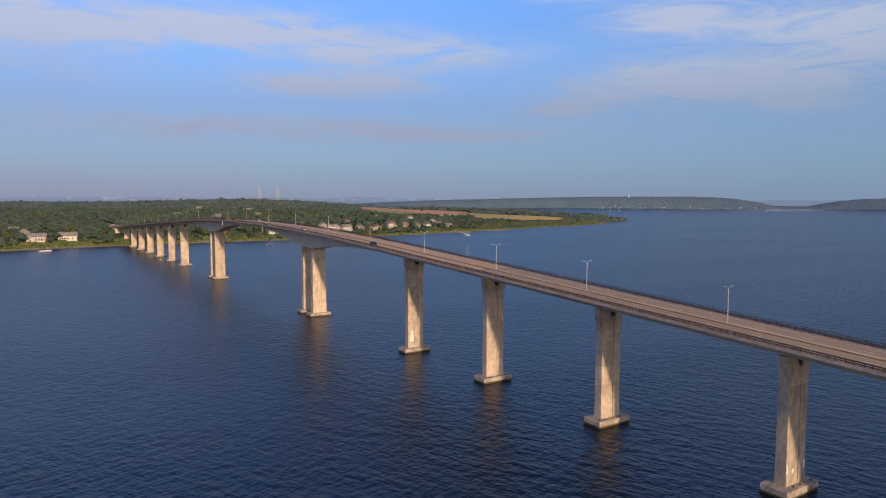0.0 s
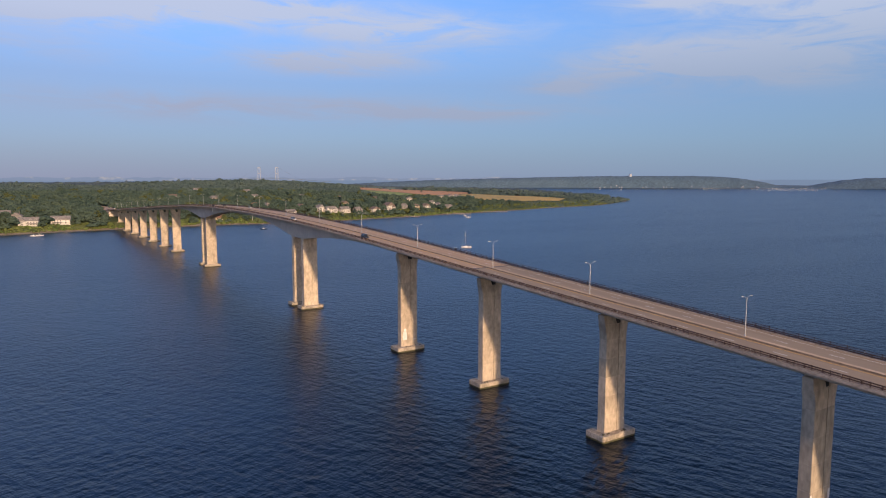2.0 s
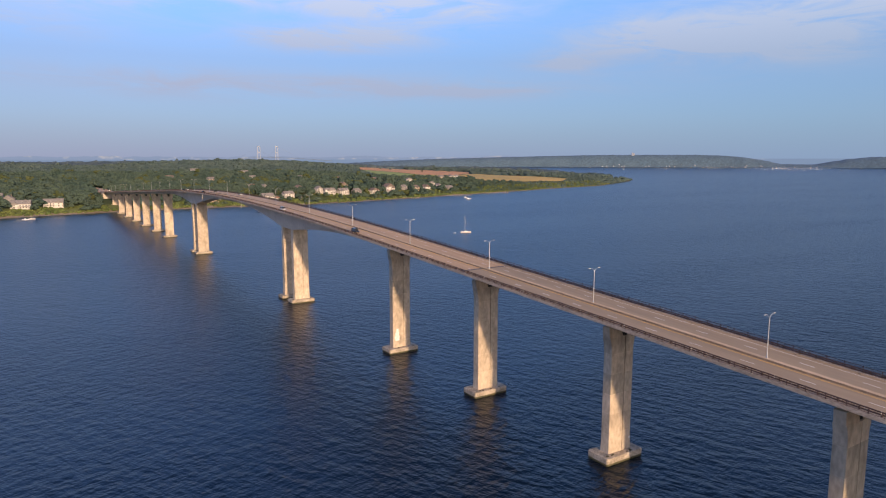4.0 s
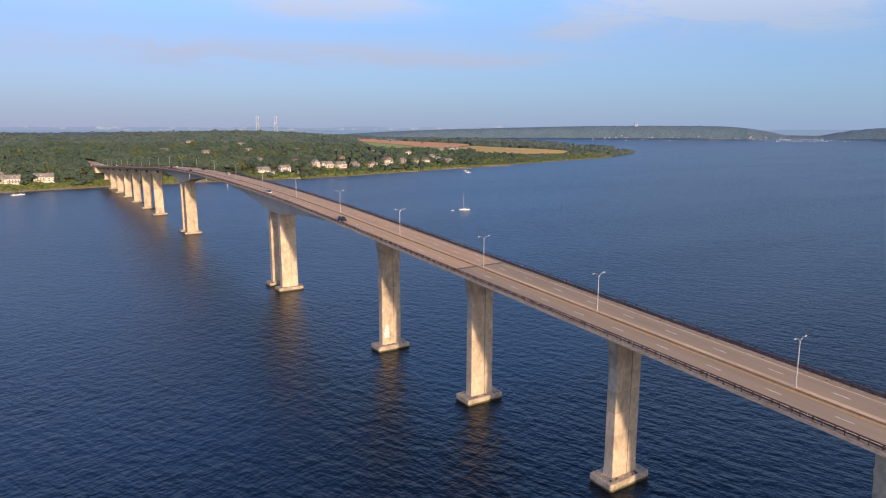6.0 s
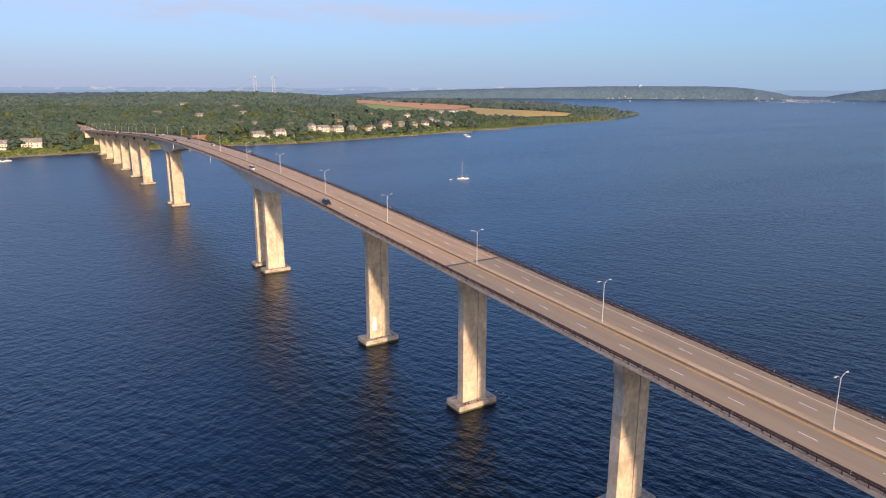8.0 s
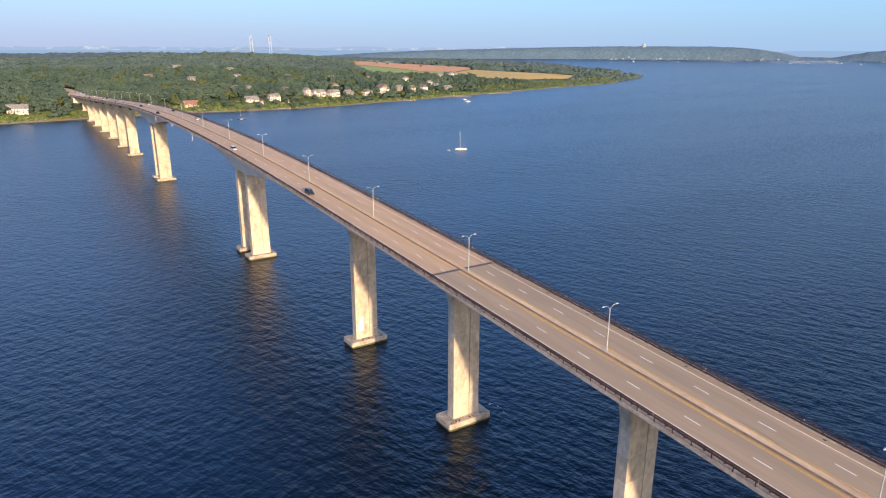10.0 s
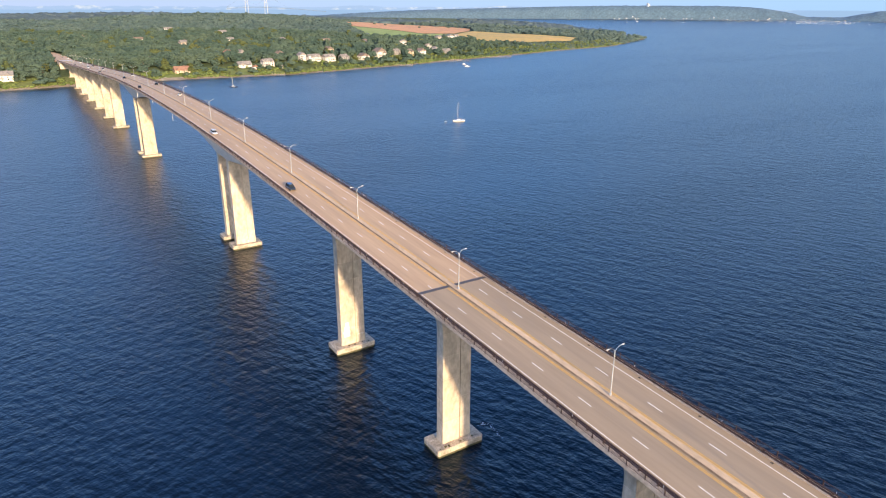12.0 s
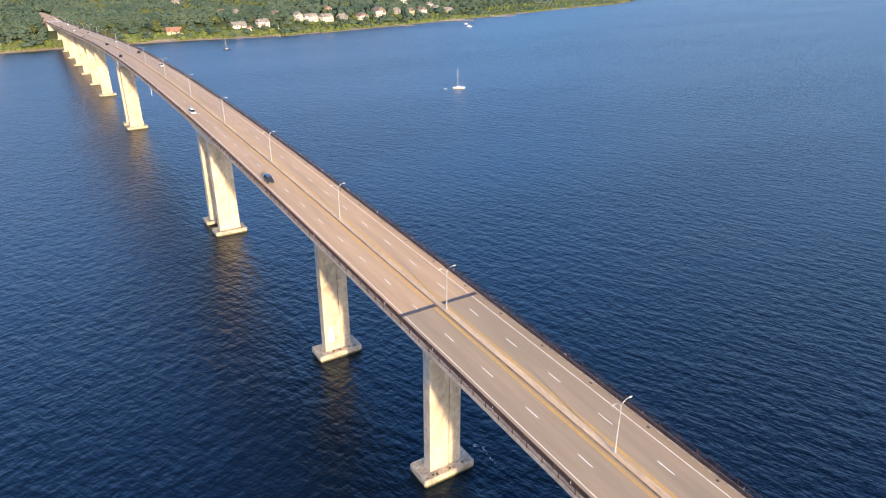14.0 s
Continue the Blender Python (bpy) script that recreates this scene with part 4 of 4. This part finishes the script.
    if turret:
        part("turret", tube(bmesh.new(), [(-w / 2 + 1, -d / 2 + 0.6, -1), (-w / 2 + 1, -d / 2 + 0.6, h + 2.2)], 2.6, 8), M[wall], p)
        part("turret_roof", tube(bmesh.new(), [(-w / 2 + 1, -d / 2 + 0.6, h + 2.15), (-w / 2 + 1, -d / 2 + 0.6, h + 6.0)], 3.0, 8, 0.15), M[roof], p)
    return tagged(p, label, "house")


HOUSES = [
    (112, 1022, 12, 10, 2, "clapboard", "roof_grey", 8, "x", "white two-storey house with grey roof among trees", {}),
    (144, 955, 22, 12, 1, "cream", "roof_red", 5, "x", "low cream house with broad terracotta roof near the shore", dict(porch=True)),
    (243, 1055, 15, 11, 2, "clapboard", "roof_red", 20, "y", "white gabled house with red roof among trees", {}),
    (264, 1053, 12, 10, 2, "shingle_grey", "roof_grey", 15, "y", "grey shingled house with steep gable", {}),
    (242, 967, 22, 11, 1, "clapboard", "roof_grey", 12, "x", "long low white house on the shore lawn", dict(porch=True)),
    (255, 953, 8, 6, 1, "clapboard", "roof_red", 12, "y", "small white cottage with red roof", {}),
    (281, 971, 19, 11, 2, "clapboard", "roof_grey", 12, "x", "white two-storey house with rows of windows", dict(porch=True)),
    (324, 1033, 13, 10, 2, "cream", "roof_brown", 20, "y", "tan house with brown gable roof in the trees", {}),
    (300, 960, 5, 4, 1, "clapboard", "roof_grey", 12, "x", "tiny white boathouse on the bank", {}),
    (352, 1003, 11, 11, 3, "clapboard", "roof_grey", 14, "y", "tall white gabled house beside the long white house", {}),
    (372, 999, 24, 12, 2, "clapboard", "roof_grey", 14, "x", "long white waterfront house with porch and turret", dict(porch=True, turret=True)),
    (402, 1003, 22, 12, 2, "clapboard", "roof_grey", 16, "x", "long white waterfront house with many windows", dict(porch=True)),
    (424, 1052, 15, 12, 3, "cream", "roof_brown", 14, "y", "tall cream house with brown roof behind the shore houses", {}),
    (432, 1006, 15, 11, 2, "shingle_grey", "roof_grey", 16, "x", "blue-grey shingled house by the shore", {}),
    (476, 1018, 19, 12, 2, "clapboard", "roof_brown", 18, "y", "white shore house with brown gable roof", dict(porch=True)),
    (519, 1037, 22, 16, 3, "clapboard", "roof_brown", 16, "y", "large white three-storey house with steep brown roof", dict(porch=True)),
    (568, 1062, 15, 10, 2, "shingle_grey", "roof_grey", 18, "x", "grey-roofed house half hidden by trees", {}),
    (596, 1060, 17, 11, 2, "cream", "roof_brown", 18, "x", "cream house with brown roof on the bank", {}),
    (631, 1071, 14, 12, 2, "clapboard", "roof_brown", 18, "y", "white gabled house with brown roof on the bank", {}),
    (680, 1097, 11, 9, 2, "clapboard", "roof_grey", 20, "y", "small white house with grey roof", {}),
    (703, 1090, 24, 10, 1, "shingle_grey", "roof_grey", 20, "x", "long low grey house on the shore", {}),
    (682, 1128, 11, 9, 2, "clapboard", "roof_grey", 15, "x", "white house in the trees by the fields", {}),
    (-82, 936, 25, 13, 2, "clapboard", "roof_grey", -6, "x", "long white two-storey house on the grassy bank", dict(porch=True)),
    (-122, 925, 25, 13, 2, "clapboard", "roof_grey", -10, "x", "white two-storey house with dormered roof on the bank", dict(porch=True)),
    (-136, 962, 16, 12, 2, "shingle_grey", "roof_grey", -10, "y", "grey shingled house behind the white houses", {}),
    (-152, 985, 18, 12, 2, "clapboard", "roof_grey", -6, "x", "white house with grey roof uphill in the trees", {}),
]
INLAND = [(205, 1200), (150, 1330), (300, 1240), (395, 1210), (478, 1190), (330, 1400), (560, 1180), (640, 1160), (250, 1550), (845, 1290), (868, 1300), (780, 1240), (60, 1420)]
for x, y, w, d, st, wl, rf, rz, g, lab, kw in HOUSES:
    house(x, y, w, d, st, wl, rf, rz, g, lab, **kw)
rng = random.Random(5)
for i, (x, y) in enumerate(INLAND):
    house(x, y, rng.uniform(12, 18), 10, 3, rng.choice(["clapboard", "clapboard", "cream"]), rng.choice(["roof_grey", "roof_grey", "roof_brown"]), rng.uniform(-20, 30), rng.choice("xy"), "white house showing above the woodland trees", z=height(x, y) + rng.uniform(0.0, 2.5))


# ---------------------------------------------------------------- woods and trees
def open_ground(x, y):
    """True where no tree stands: lawns, fields, the road and its bank."""
    d = y - shore(x)
    if d < (10 if x < 1300 else 4):
        return True
    if abs(x - bend(y)) < (17 if y < 1060 else 14) and y < 1232:
        return True
    if 650 < x < 1350 and 1200 < y < 2280:
        for P in (BROWN, GREEN, GOLD):
            if any(inside((x + dx, y + dy), P) for dx, dy in ((0, 0), (11, 0), (-11, 0), (0, 11), (0, -11), (8, 8), (-8, -8))):
                return True
    for hx, hy, w, dd, *_ in HOUSES:
        if abs(x - hx) < w * 0.5 + 1.0 and (-24 if hx < 0 else -12) < y - hy < dd * 0.5 + 2:
            return True
    for hx, hy in INLAND:
        if abs(x - hx) < 8 and -15 < y - hy < 6:
            return True
    return False


rng = random.Random(11)
CROWNS = [crown_array(k, 30, 1, 0.62) for k in range(1, 13)]
GROVES = [crown_array(k, 16, 1, 0.72) for k in range(31, 43)]
LUMPS = [lump(2, 0.6, k, 2.6) for k in range(1, 7)]
SMALL = [lump(1, 0.55, k, 2.0) for k in range(20, 27)]
near_places, light_places, mid_places, far_places = [], [], [], []
trees_at = []
x = -420.0
while x < 2300:
    y = shore(x) + 9
    ymax = shore(x) + (3000 if x < 1640 else 900)
    while y < ymax:
        d = y - shore(x)
        dist = math.hypot(x + 110, y + 140)
        gap = 11.5 + max(0, dist - 1100) * 0.0042
        xx, yy = x + rng.uniform(-0.6, 0.6) * gap, y + rng.uniform(-0.5, 0.5) * gap
        brg = math.degrees(math.atan2(xx + 110, yy + 140))
        y += gap * (0.9 + (0.5 if d < 60 else 0))
        if brg < -6 or brg > 53 or rng.random() < gap / 24 - 0.46 or open_ground(xx, yy):
            continue
        if d < 45 + strip(xx) and xx < 760 and rng.random() < (0.40 if d > strip(xx) else 0.78):
            continue
        z = height(xx, yy) - 0.5
        big = noise.noise((xx * 0.006, yy * 0.006, 5))
        hgt = rng.uniform(9.5, 14.5) + 5.0 * big + 2.5 * noise.noise((xx * 0.02, yy * 0.02, 8))
        wid = gap * rng.uniform(1.0, 1.5)
        if rng.random() < 0.22:
            wid, hgt = wid * 1.6, hgt * 1.25
        elif rng.random() < 0.03:
            hgt *= 1.65
        if 600 < xx < 1420 and 1300 < yy < 1750:
            hgt *= 0.75
        if 780 < xx < 1420 and d < 190:
            hgt, wid = min(hgt, rng.uniform(5, 9)), min(wid, 9)
        if d < 60:
            hgt *= 0.8
        if dist < 1300 and d < 75 + strip(xx) and rng.random() < 0.34 and len(trees_at) < 170:
            trees_at.append((xx, yy, z, hgt))
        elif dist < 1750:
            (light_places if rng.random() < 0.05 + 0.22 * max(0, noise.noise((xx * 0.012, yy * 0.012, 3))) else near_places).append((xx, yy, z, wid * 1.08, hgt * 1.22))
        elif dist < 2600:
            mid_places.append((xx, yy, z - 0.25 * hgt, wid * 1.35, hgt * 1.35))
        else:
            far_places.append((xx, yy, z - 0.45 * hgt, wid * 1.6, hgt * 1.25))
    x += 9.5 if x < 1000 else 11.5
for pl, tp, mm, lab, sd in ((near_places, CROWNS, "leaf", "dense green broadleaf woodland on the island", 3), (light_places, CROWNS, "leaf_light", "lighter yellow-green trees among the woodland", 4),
                            (mid_places, GROVES, "leaf_mid", "green woodland canopy farther inland", 5), (far_places, SMALL, "leaf_far", "far woodland along the skyline, leaves tinted for haze", 6)):
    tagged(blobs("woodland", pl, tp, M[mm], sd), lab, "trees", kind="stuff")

# shrubs on the bank above the beach
pl = []
x = -420.0
while x < 1660:
    for k in range(8):
        xx = x + rng.uniform(-2, 2)
        d = rng.uniform(5, 34 + strip(x)) if k else rng.uniform(3, 10)
        yy = shore(xx) + d
        if abs(xx - XC) < 12 and d > 12:
            continue
        clear = any(abs(xx - hx) < w * 0.5 + 2 and abs(yy - hy) < dd * 0.5 + 2 for hx, hy, w, dd, *_ in HOUSES)
        if clear or noise.noise((xx * 0.02, d * 0.03, 9)) < -0.25:
            continue
        pl.append((xx, yy, height(xx, yy) - 0.3, rng.uniform(3, 6.5), rng.uniform(1.4, 4.2)))
    x += 3.2
tagged(blobs("shrubs", pl, SMALL, M["shrub"], 8), "yellow-green shrubs on the shore bank", "shrubs", kind="stuff")
# lone bushes in the ploughed field
pl = []
for k in range(14):
    xx, yy = rng.uniform(950, 1280), rng.uniform(1760, 2450)
    if inside((xx, yy), BROWN):
        pl.append((xx, yy, height(xx, yy) + 1, rng.uniform(7, 13), rng.uniform(3, 5.5)))
tagged(blobs("field_bushes", pl, LUMPS, M["leaf"], 9), "dark bushes standing in the ploughed field", "bushes", kind="stuff")


def tree(name_seed, leaf):
    """A broadleaf tree: tapered trunk with limbs and a ragged crown of leaf clumps; unit height 12 m."""
    r = random.Random(name_seed)
    p = base("tree", 0, 0, 0)
    bm = tube(bmesh.new(), [(0, 0, -0.6), (0.1, 0.05, 2.2), (0.25, 0, 4.6), (0.2, 0.2, 8.0)], 0.38, 7, 0.10)
    part("trunk", bm, M["bark"], p)
    for k in range(5):
        a = k * 1.26 + r.random()
        z0 = r.uniform(2.6, 5.0)
        bm = tube(bmesh.new(), [(0.15, 0, z0), (math.cos(a) * 1.5, math.sin(a) * 1.5, z0 + 1.5), (math.cos(a) * 3.0, math.sin(a) * 3.0, z0 + r.uniform(2.2, 3.8))], 0.16, 5, 0.04)
        part("limb", bm, M["bark"], p)
    vs, fs, off = [], [], 0
    for k in range(46):
        v, f = SMALL[r.randrange(len(SMALL))]
        a, u = r.random() * 6.283, r.random()
        prof = math.sin(math.pi * (0.12 + 0.80 * u)) * 4.3
        rad = prof * r.uniform(0.35, 1.05)
        w = r.uniform(1.3, 2.7)
        q = v * np.array((w, w, w * 0.75)) + np.array((math.cos(a) * rad, math.sin(a) * rad * 0.92, 2.4 + u * 8.4 + r.uniform(-0.4, 0.4)))
        vs.append(q); fs.append(f + off); off += len(v)
    me = bpy.data.meshes.new("crown")
    me.from_pydata(np.concatenate(vs).tolist(), [], np.concatenate(fs).tolist())
    me.polygons.foreach_set("use_smooth", np.ones(len(me.polygons), dtype=bool))
    me.materials.append(M[leaf])
    c = new("crown", me)
    c.parent = p
    return p


KINDS = [(tree(1, "leaf"), "dark green broadleaf tree near the shore"), (tree(2, "leaf"), "round green tree near the shore houses"), (tree(3, "leaf_light"), "light yellow-green tree near the shore"), (tree(4, "leaf"), "green broadleaf tree on the bank")]
for t_, lab in KINDS:
    tagged(t_, lab, "tree", "trees along the shore")
for i, (xx, yy, z, h) in enumerate(trees_at):
    t_, lab = KINDS[i % 4 if rng.random() < 0.8 else 0]
    m = pose(xx, yy, z, 0, 0, rng.uniform(0, 360)) @ Matrix.Scale(h / 11.5 * rng.uniform(0.9, 1.1), 4)
    if i < 4:
        KINDS[i][0].matrix_basis = m
    else:
        o = copy_thing(t_, m)
        o.matrix_basis = m


# ---------------------------------------------------------------- docks and boats
def dock(x, length, rz):
    y = shore(x)
    p = base("dock", x, y + 3, 0, rz)
    part("deck_boards", boxed(-1.3, 1.3, -length, 3, 1.6, 1.9), M["timber"], p)
    for k in range(int(length / 5) + 1):
        for s in (-1, 1):
            part("dock_post", tube(bmesh.new(), [(s * 1.4, -k * 5.0 - 0.3, -3), (s * 1.4, -k * 5.0 - 0.3, 3.4)], 0.24, 6), M["timber"], p)
    return tagged(p, "grey wooden dock on piles reaching into the bay", "dock", "docks along the shore")


for x, ln, rz in ((268, 22, 45), (515, 30, 50), (632, 60, 62), (668, 24, 30), (762, 62, 66)):
    dock(x, ln, rz)


def sailboat(x, y, rz, L_=12.0, hull="hull", cover=True, mast=14.5, label="white sailboat lying at a mooring with bare mast", z=0):
    p = base("sailboat", x, y, z, rz)
    h = L_ / 2
    sec = []
    for u in (-1, -0.85, -0.5, 0, 0.45, 0.8, 1.0):
        w = 1.75 * L_ / 12 * (1 - max(0, u) ** 2.2) * (0.80 if u < -0.9 else 1) + 0.03
        s = 1.05 + 0.25 * u * u
        sec.append([(-w * 0.35, u * h, -0.5), (w * 0.35, u * h, -0.5), (w * 0.9, u * h, 0.25), (w, u * h, s), (-w, u * h, s), (-w * 0.9, u * h, 0.25)])
    hl = part("hull", sweep(sec), M[hull], p)
    part("cabin", sweep([[(-0.95, -h * 0.25, 1.0), (0.95, -h * 0.25, 1.0), (0.8, -h * 0.22, 1.75), (-0.8, -h * 0.22, 1.75)], [(-0.7, h * 0.45, 1.0), (0.7, h * 0.45, 1.0), (0.5, h * 0.38, 1.5), (-0.5, h * 0.38, 1.5)]]), M["hull"], p)
    part("mast", tube(bmesh.new(), [(0, h * 0.15, 1.0), (0, h * 0.15, mast)], 0.19, 6, 0.14), M["lamp_head"], p)
    part("boom", tube(bmesh.new(), [(0, h * 0.12, 2.4), (0, -h * 0.62, 2.5)], 0.10, 6), M["lamp"], p)
    if cover:
        part("sail_cover", tube(bmesh.new(), [(0, h * 0.10, 2.65), (0, -h * 0.25, 2.70), (0, -h * 0.58, 2.62)], 0.22, 6, 0.14), M["sail_cover"], p)
    for a, b in (((0, h, 1.3), (0, h * 0.15, mast - 0.3)), ((0, -h, 1.3), (0, h * 0.15, mast - 0.2))):
        part("stay", tube(bmesh.new(), [a, b], 0.022, 4), M["lamp"], p)
    return tagged(p, label, "sailboat")


def motorboat(x, y, rz, L_=8.0, label="small white motorboat lying at a mooring"):
    p = base("motorboat", x, y, 0, rz)
    h = L_ / 2
    sec = []
    for u in (-1, -0.5, 0, 0.5, 0.85, 1.0):
        w = 1.35 * (1 - max(0, u) ** 2.5) + 0.03
        sec.append([(-w * 0.4, u * h, -0.4), (w * 0.4, u * h, -0.4), (w * 0.9, u * h, 0.2), (w, u * h, 0.95 + 0.25 * u), (-w, u * h, 0.95 + 0.25 * u), (-w * 0.9, u * h, 0.2)])
    part("hull", sweep(sec), M["hull"], p)
    part("cabin", sweep([[(-0.9, -0.6, 0.8), (0.9, -0.6, 0.8), (0.8, -0.5, 2.2), (-0.8, -0.5, 2.2)], [(-0.8, 1.6, 0.8), (0.8, 1.6, 0.8), (0.6, 1.0, 2.1), (-0.6, 1.0, 2.1)]]), M["hull"], p)
    part("windscreen", boxed(-0.7, 0.7, 1.35, 1.45, 1.35, 1.75), M["window"], p)
    return tagged(p, label, "motorboat")


sailboat(272, 404, 62, 11.0, mast=18.0)
p = base("dinghy", 259.5, 407, 0, 60)
part("hull", sweep([[(-w * 0.4, u, -0.15), (w * 0.4, u, -0.15), (w, u, 0.45), (-w, u, 0.45)] for u, w in ((-1.4, 0.6), (-0.6, 0.75), (0.6, 0.65), (1.4, 0.05))]), M["hull"], p)
tagged(p, "little pale dinghy trailing behind the sailboat", "dinghy")
sailboat(173, 790, 75, 10, "hull_blue", False, 13.5, "dark-hulled sailboat moored off the wooded shore")
motorboat(618, 888, 70, 9)
motorboat(640, 930, 60, 7, "little white motorboat moored near the docks")
motorboat(-119, 836, 60, 9, "white motorboat moored off the grassy bank")
sailboat(-112, 842, 80, 9, "hull", False, 6.0, "small white boat with a short mast off the bank")
rng = random.Random(21)
far_boat = sailboat(3000, 2200, 40, 11, "haze_hull", False, 15, "white sailboat moored in the distant harbour")
tagged(far_boat, group="boats in the distant harbour")
for k in range(150):
    b = radians(rng.choice([rng.uniform(43, 57), rng.uniform(54, 66), rng.uniform(57, 63.5), rng.gauss(61, 1.6)]))
    r = rng.uniform(4300, 4675)
    o = copy_thing(far_boat, pose(EYE[0] + r * math.sin(b), EYE[1] + r * math.cos(b), far_level(r), 0, 0, rng.uniform(0, 180)))


# white wash beside the pier
bm = bmesh.new()
rf = random.Random(31)
for k in range(34):
    u = k / 33
    cx, cy = 9.2 + 3.0 * u + 1.2 * math.sin(u * 5), 6.0 - 1.5 * u - 6.5 * u * u
    r = rf.uniform(0.08, 0.30) * (1 - 0.5 * u)
    ox, oy = cx + rf.uniform(-0.5, 0.5), cy + rf.uniform(-0.5, 0.5)
    ring = [bm.verts.new((ox + r * rf.uniform(0.6, 1.5) * math.cos(a * 0.898), oy + r * rf.uniform(0.5, 1.0) * math.sin(a * 0.898), 0.10 + 0.004 * k)) for a in range(7)]
    bm.faces.new(ring)
tagged(part("foam", bm, M["foam"]), "small streak of white wash beside the pier footing", "foam", kind="stuff")

# ---------------------------------------------------------------- distance
def polar(b, r):
    return EYE[0] + r * math.sin(radians(b)), EYE[1] + r * math.cos(radians(b))


def ridge(b):
    """Height of the far shore's hills by bearing."""
    tops = [(20, 24), (24, 44), (28, 62), (32, 76), (38, 89), (42, 97), (46, 103), (50, 104), (54, 103), (56, 98), (57.2, 89), (58.3, 76), (59.4, 58), (60.2, 42), (62.4, 40), (63.4, 56), (64.6, 74), (66, 86), (72, 98), (90, 95), (110, 90)]
    for (a, p_), (c, q) in zip(tops, tops[1:]):
        if a <= b <= c:
            return p_ + (q - p_) * (b - a) / (c - a)
    return 40


def far_profile(h):
    return (4680, 20), (4692, 27), (4730, 27 + (h - 27) * 0.5), (4775, 27 + (h - 27) * 0.88), (4815, h), (4860, h - 2)


bm = bmesh.new()
rows = []
for i in range(880):
    b = 20 + 0.1 * i
    h = ridge(b) + 2.5 + 2.2 * noise.noise((b * 2.1, 4, 1)) + 1.8 * noise.noise((b * 7.3, 9, 1))
    rows.append([bm.verts.new((*polar(b, r), z)) for r, z in far_profile(h)])
for A, B in zip(rows, rows[1:]):
    for k in range(5):
        bm.faces.new((A[k], B[k], B[k + 1], A[k + 1]))
tagged(part("far_shore", bm, M["leaf_haze"], smooth=True), "hills across the bay in haze-tinted blue-green", "land", kind="structure")


def ridge_z(h, r):
    for (a, p_), (c, q) in zip(far_profile(h), far_profile(h)[1:]):
        if a <= r <= c:
            return p_ + (q - p_) * (r - a) / (c - a)
    return h


# white houses on the far shore
fh = base("distant_house", *polar(47, 4694), 28, 0)
part("wall", boxed(-3.6, 3.6, -3, 3, -4, 2.4), M["haze_wall"], fh)
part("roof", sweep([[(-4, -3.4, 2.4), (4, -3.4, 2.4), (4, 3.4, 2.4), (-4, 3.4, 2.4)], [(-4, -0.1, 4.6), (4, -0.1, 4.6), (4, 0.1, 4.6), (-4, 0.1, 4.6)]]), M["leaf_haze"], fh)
tagged(fh, "white house on the far hazy shore", "house", "houses on the far shore")
for k in range(18):
    b = rng.uniform(46, 59)
    r = 4688 + 16 * rng.random() ** 2
    copy_thing(fh, pose(*polar(b, r), ridge_z(ridge(b), r) + 1.5, 0, 0, rng.uniform(-60, 0)) )
# pale twin block on the far hill
db = base("distant_building", *polar(49.1, 4800), 107)
part("tower_block", boxed(-11, -3, -5, 5, -10, 14), M["haze_wall"], db)
part("tower_block", boxed(2, 9, -5, 5, -10, 11), M["haze_wall"], db)
tagged(db, "pale tall building on the far wooded hill", "building")


def bridge_tower(x, y, top, rz):
    p = base("suspension_tower", x, y, 0, rz)
    for s in (-1, 1):
        part("leg", sweep([[(s * 9 - 1.9, -2, 20), (s * 9 + 1.9, -2, 20), (s * 9 + 1.9, 2, 20), (s * 9 - 1.9, 2, 20)], [(s * 7.5 - 1.5, -2, top), (s * 7.5 + 1.5, -2, top), (s * 7.5 + 1.5, 2, top), (s * 7.5 - 1.5, 2, top)]]), M["tower"], p)
    for z in (top - 5, top - 48):
        part("cross_beam", boxed(-8, 8, -2, 2, z, z + 5), M["tower"], p)
    return tagged(p, "pale steel tower of a distant suspension bridge", "bridge tower", "towers of the distant bridge")


bridge_tower(1294, 4336, 168, -30)
bridge_tower(1407, 4299, 168, -30)
fb = base("distant_bridge", 0, 0, 0)
part("main_cable", tube(bmesh.new(), [(1180, 4385, 92)] + [(1294 + (1407 - 1294) * u, 4336 - 37 * u, 168 - 62 * (1 - (2 * u - 1) ** 2)) for u in (0, 0.15, 0.3, 0.5, 0.7, 0.85, 1)] + [(1540, 4250, 88)], 0.35, 4), M["tower_base"], fb)
part("deck", tube(bmesh.new(), [(1180, 4385, 84), (1350, 4320, 92), (1540, 4250, 84), (1760, 4165, 66)], 1.5, 4), M["tower_base"], fb)
tagged(fb, "hazy deck and cables of a distant suspension bridge", "bridge")

# glowing backdrop strips for the far water and hazy coast beyond everything
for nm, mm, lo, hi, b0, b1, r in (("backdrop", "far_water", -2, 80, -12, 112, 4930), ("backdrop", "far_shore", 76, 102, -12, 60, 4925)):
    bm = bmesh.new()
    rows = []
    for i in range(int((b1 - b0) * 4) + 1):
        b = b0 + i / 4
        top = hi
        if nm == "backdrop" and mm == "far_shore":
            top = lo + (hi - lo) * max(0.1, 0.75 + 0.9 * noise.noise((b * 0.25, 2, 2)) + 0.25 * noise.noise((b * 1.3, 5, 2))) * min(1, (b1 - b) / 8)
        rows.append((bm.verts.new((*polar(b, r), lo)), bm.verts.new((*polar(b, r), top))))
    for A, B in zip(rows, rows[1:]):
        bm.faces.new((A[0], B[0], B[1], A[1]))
    tagged(part(nm, bm, M[mm]), "glowing backdrop strip of pale hazy distance beyond the bay", "backdrop", kind="structure")
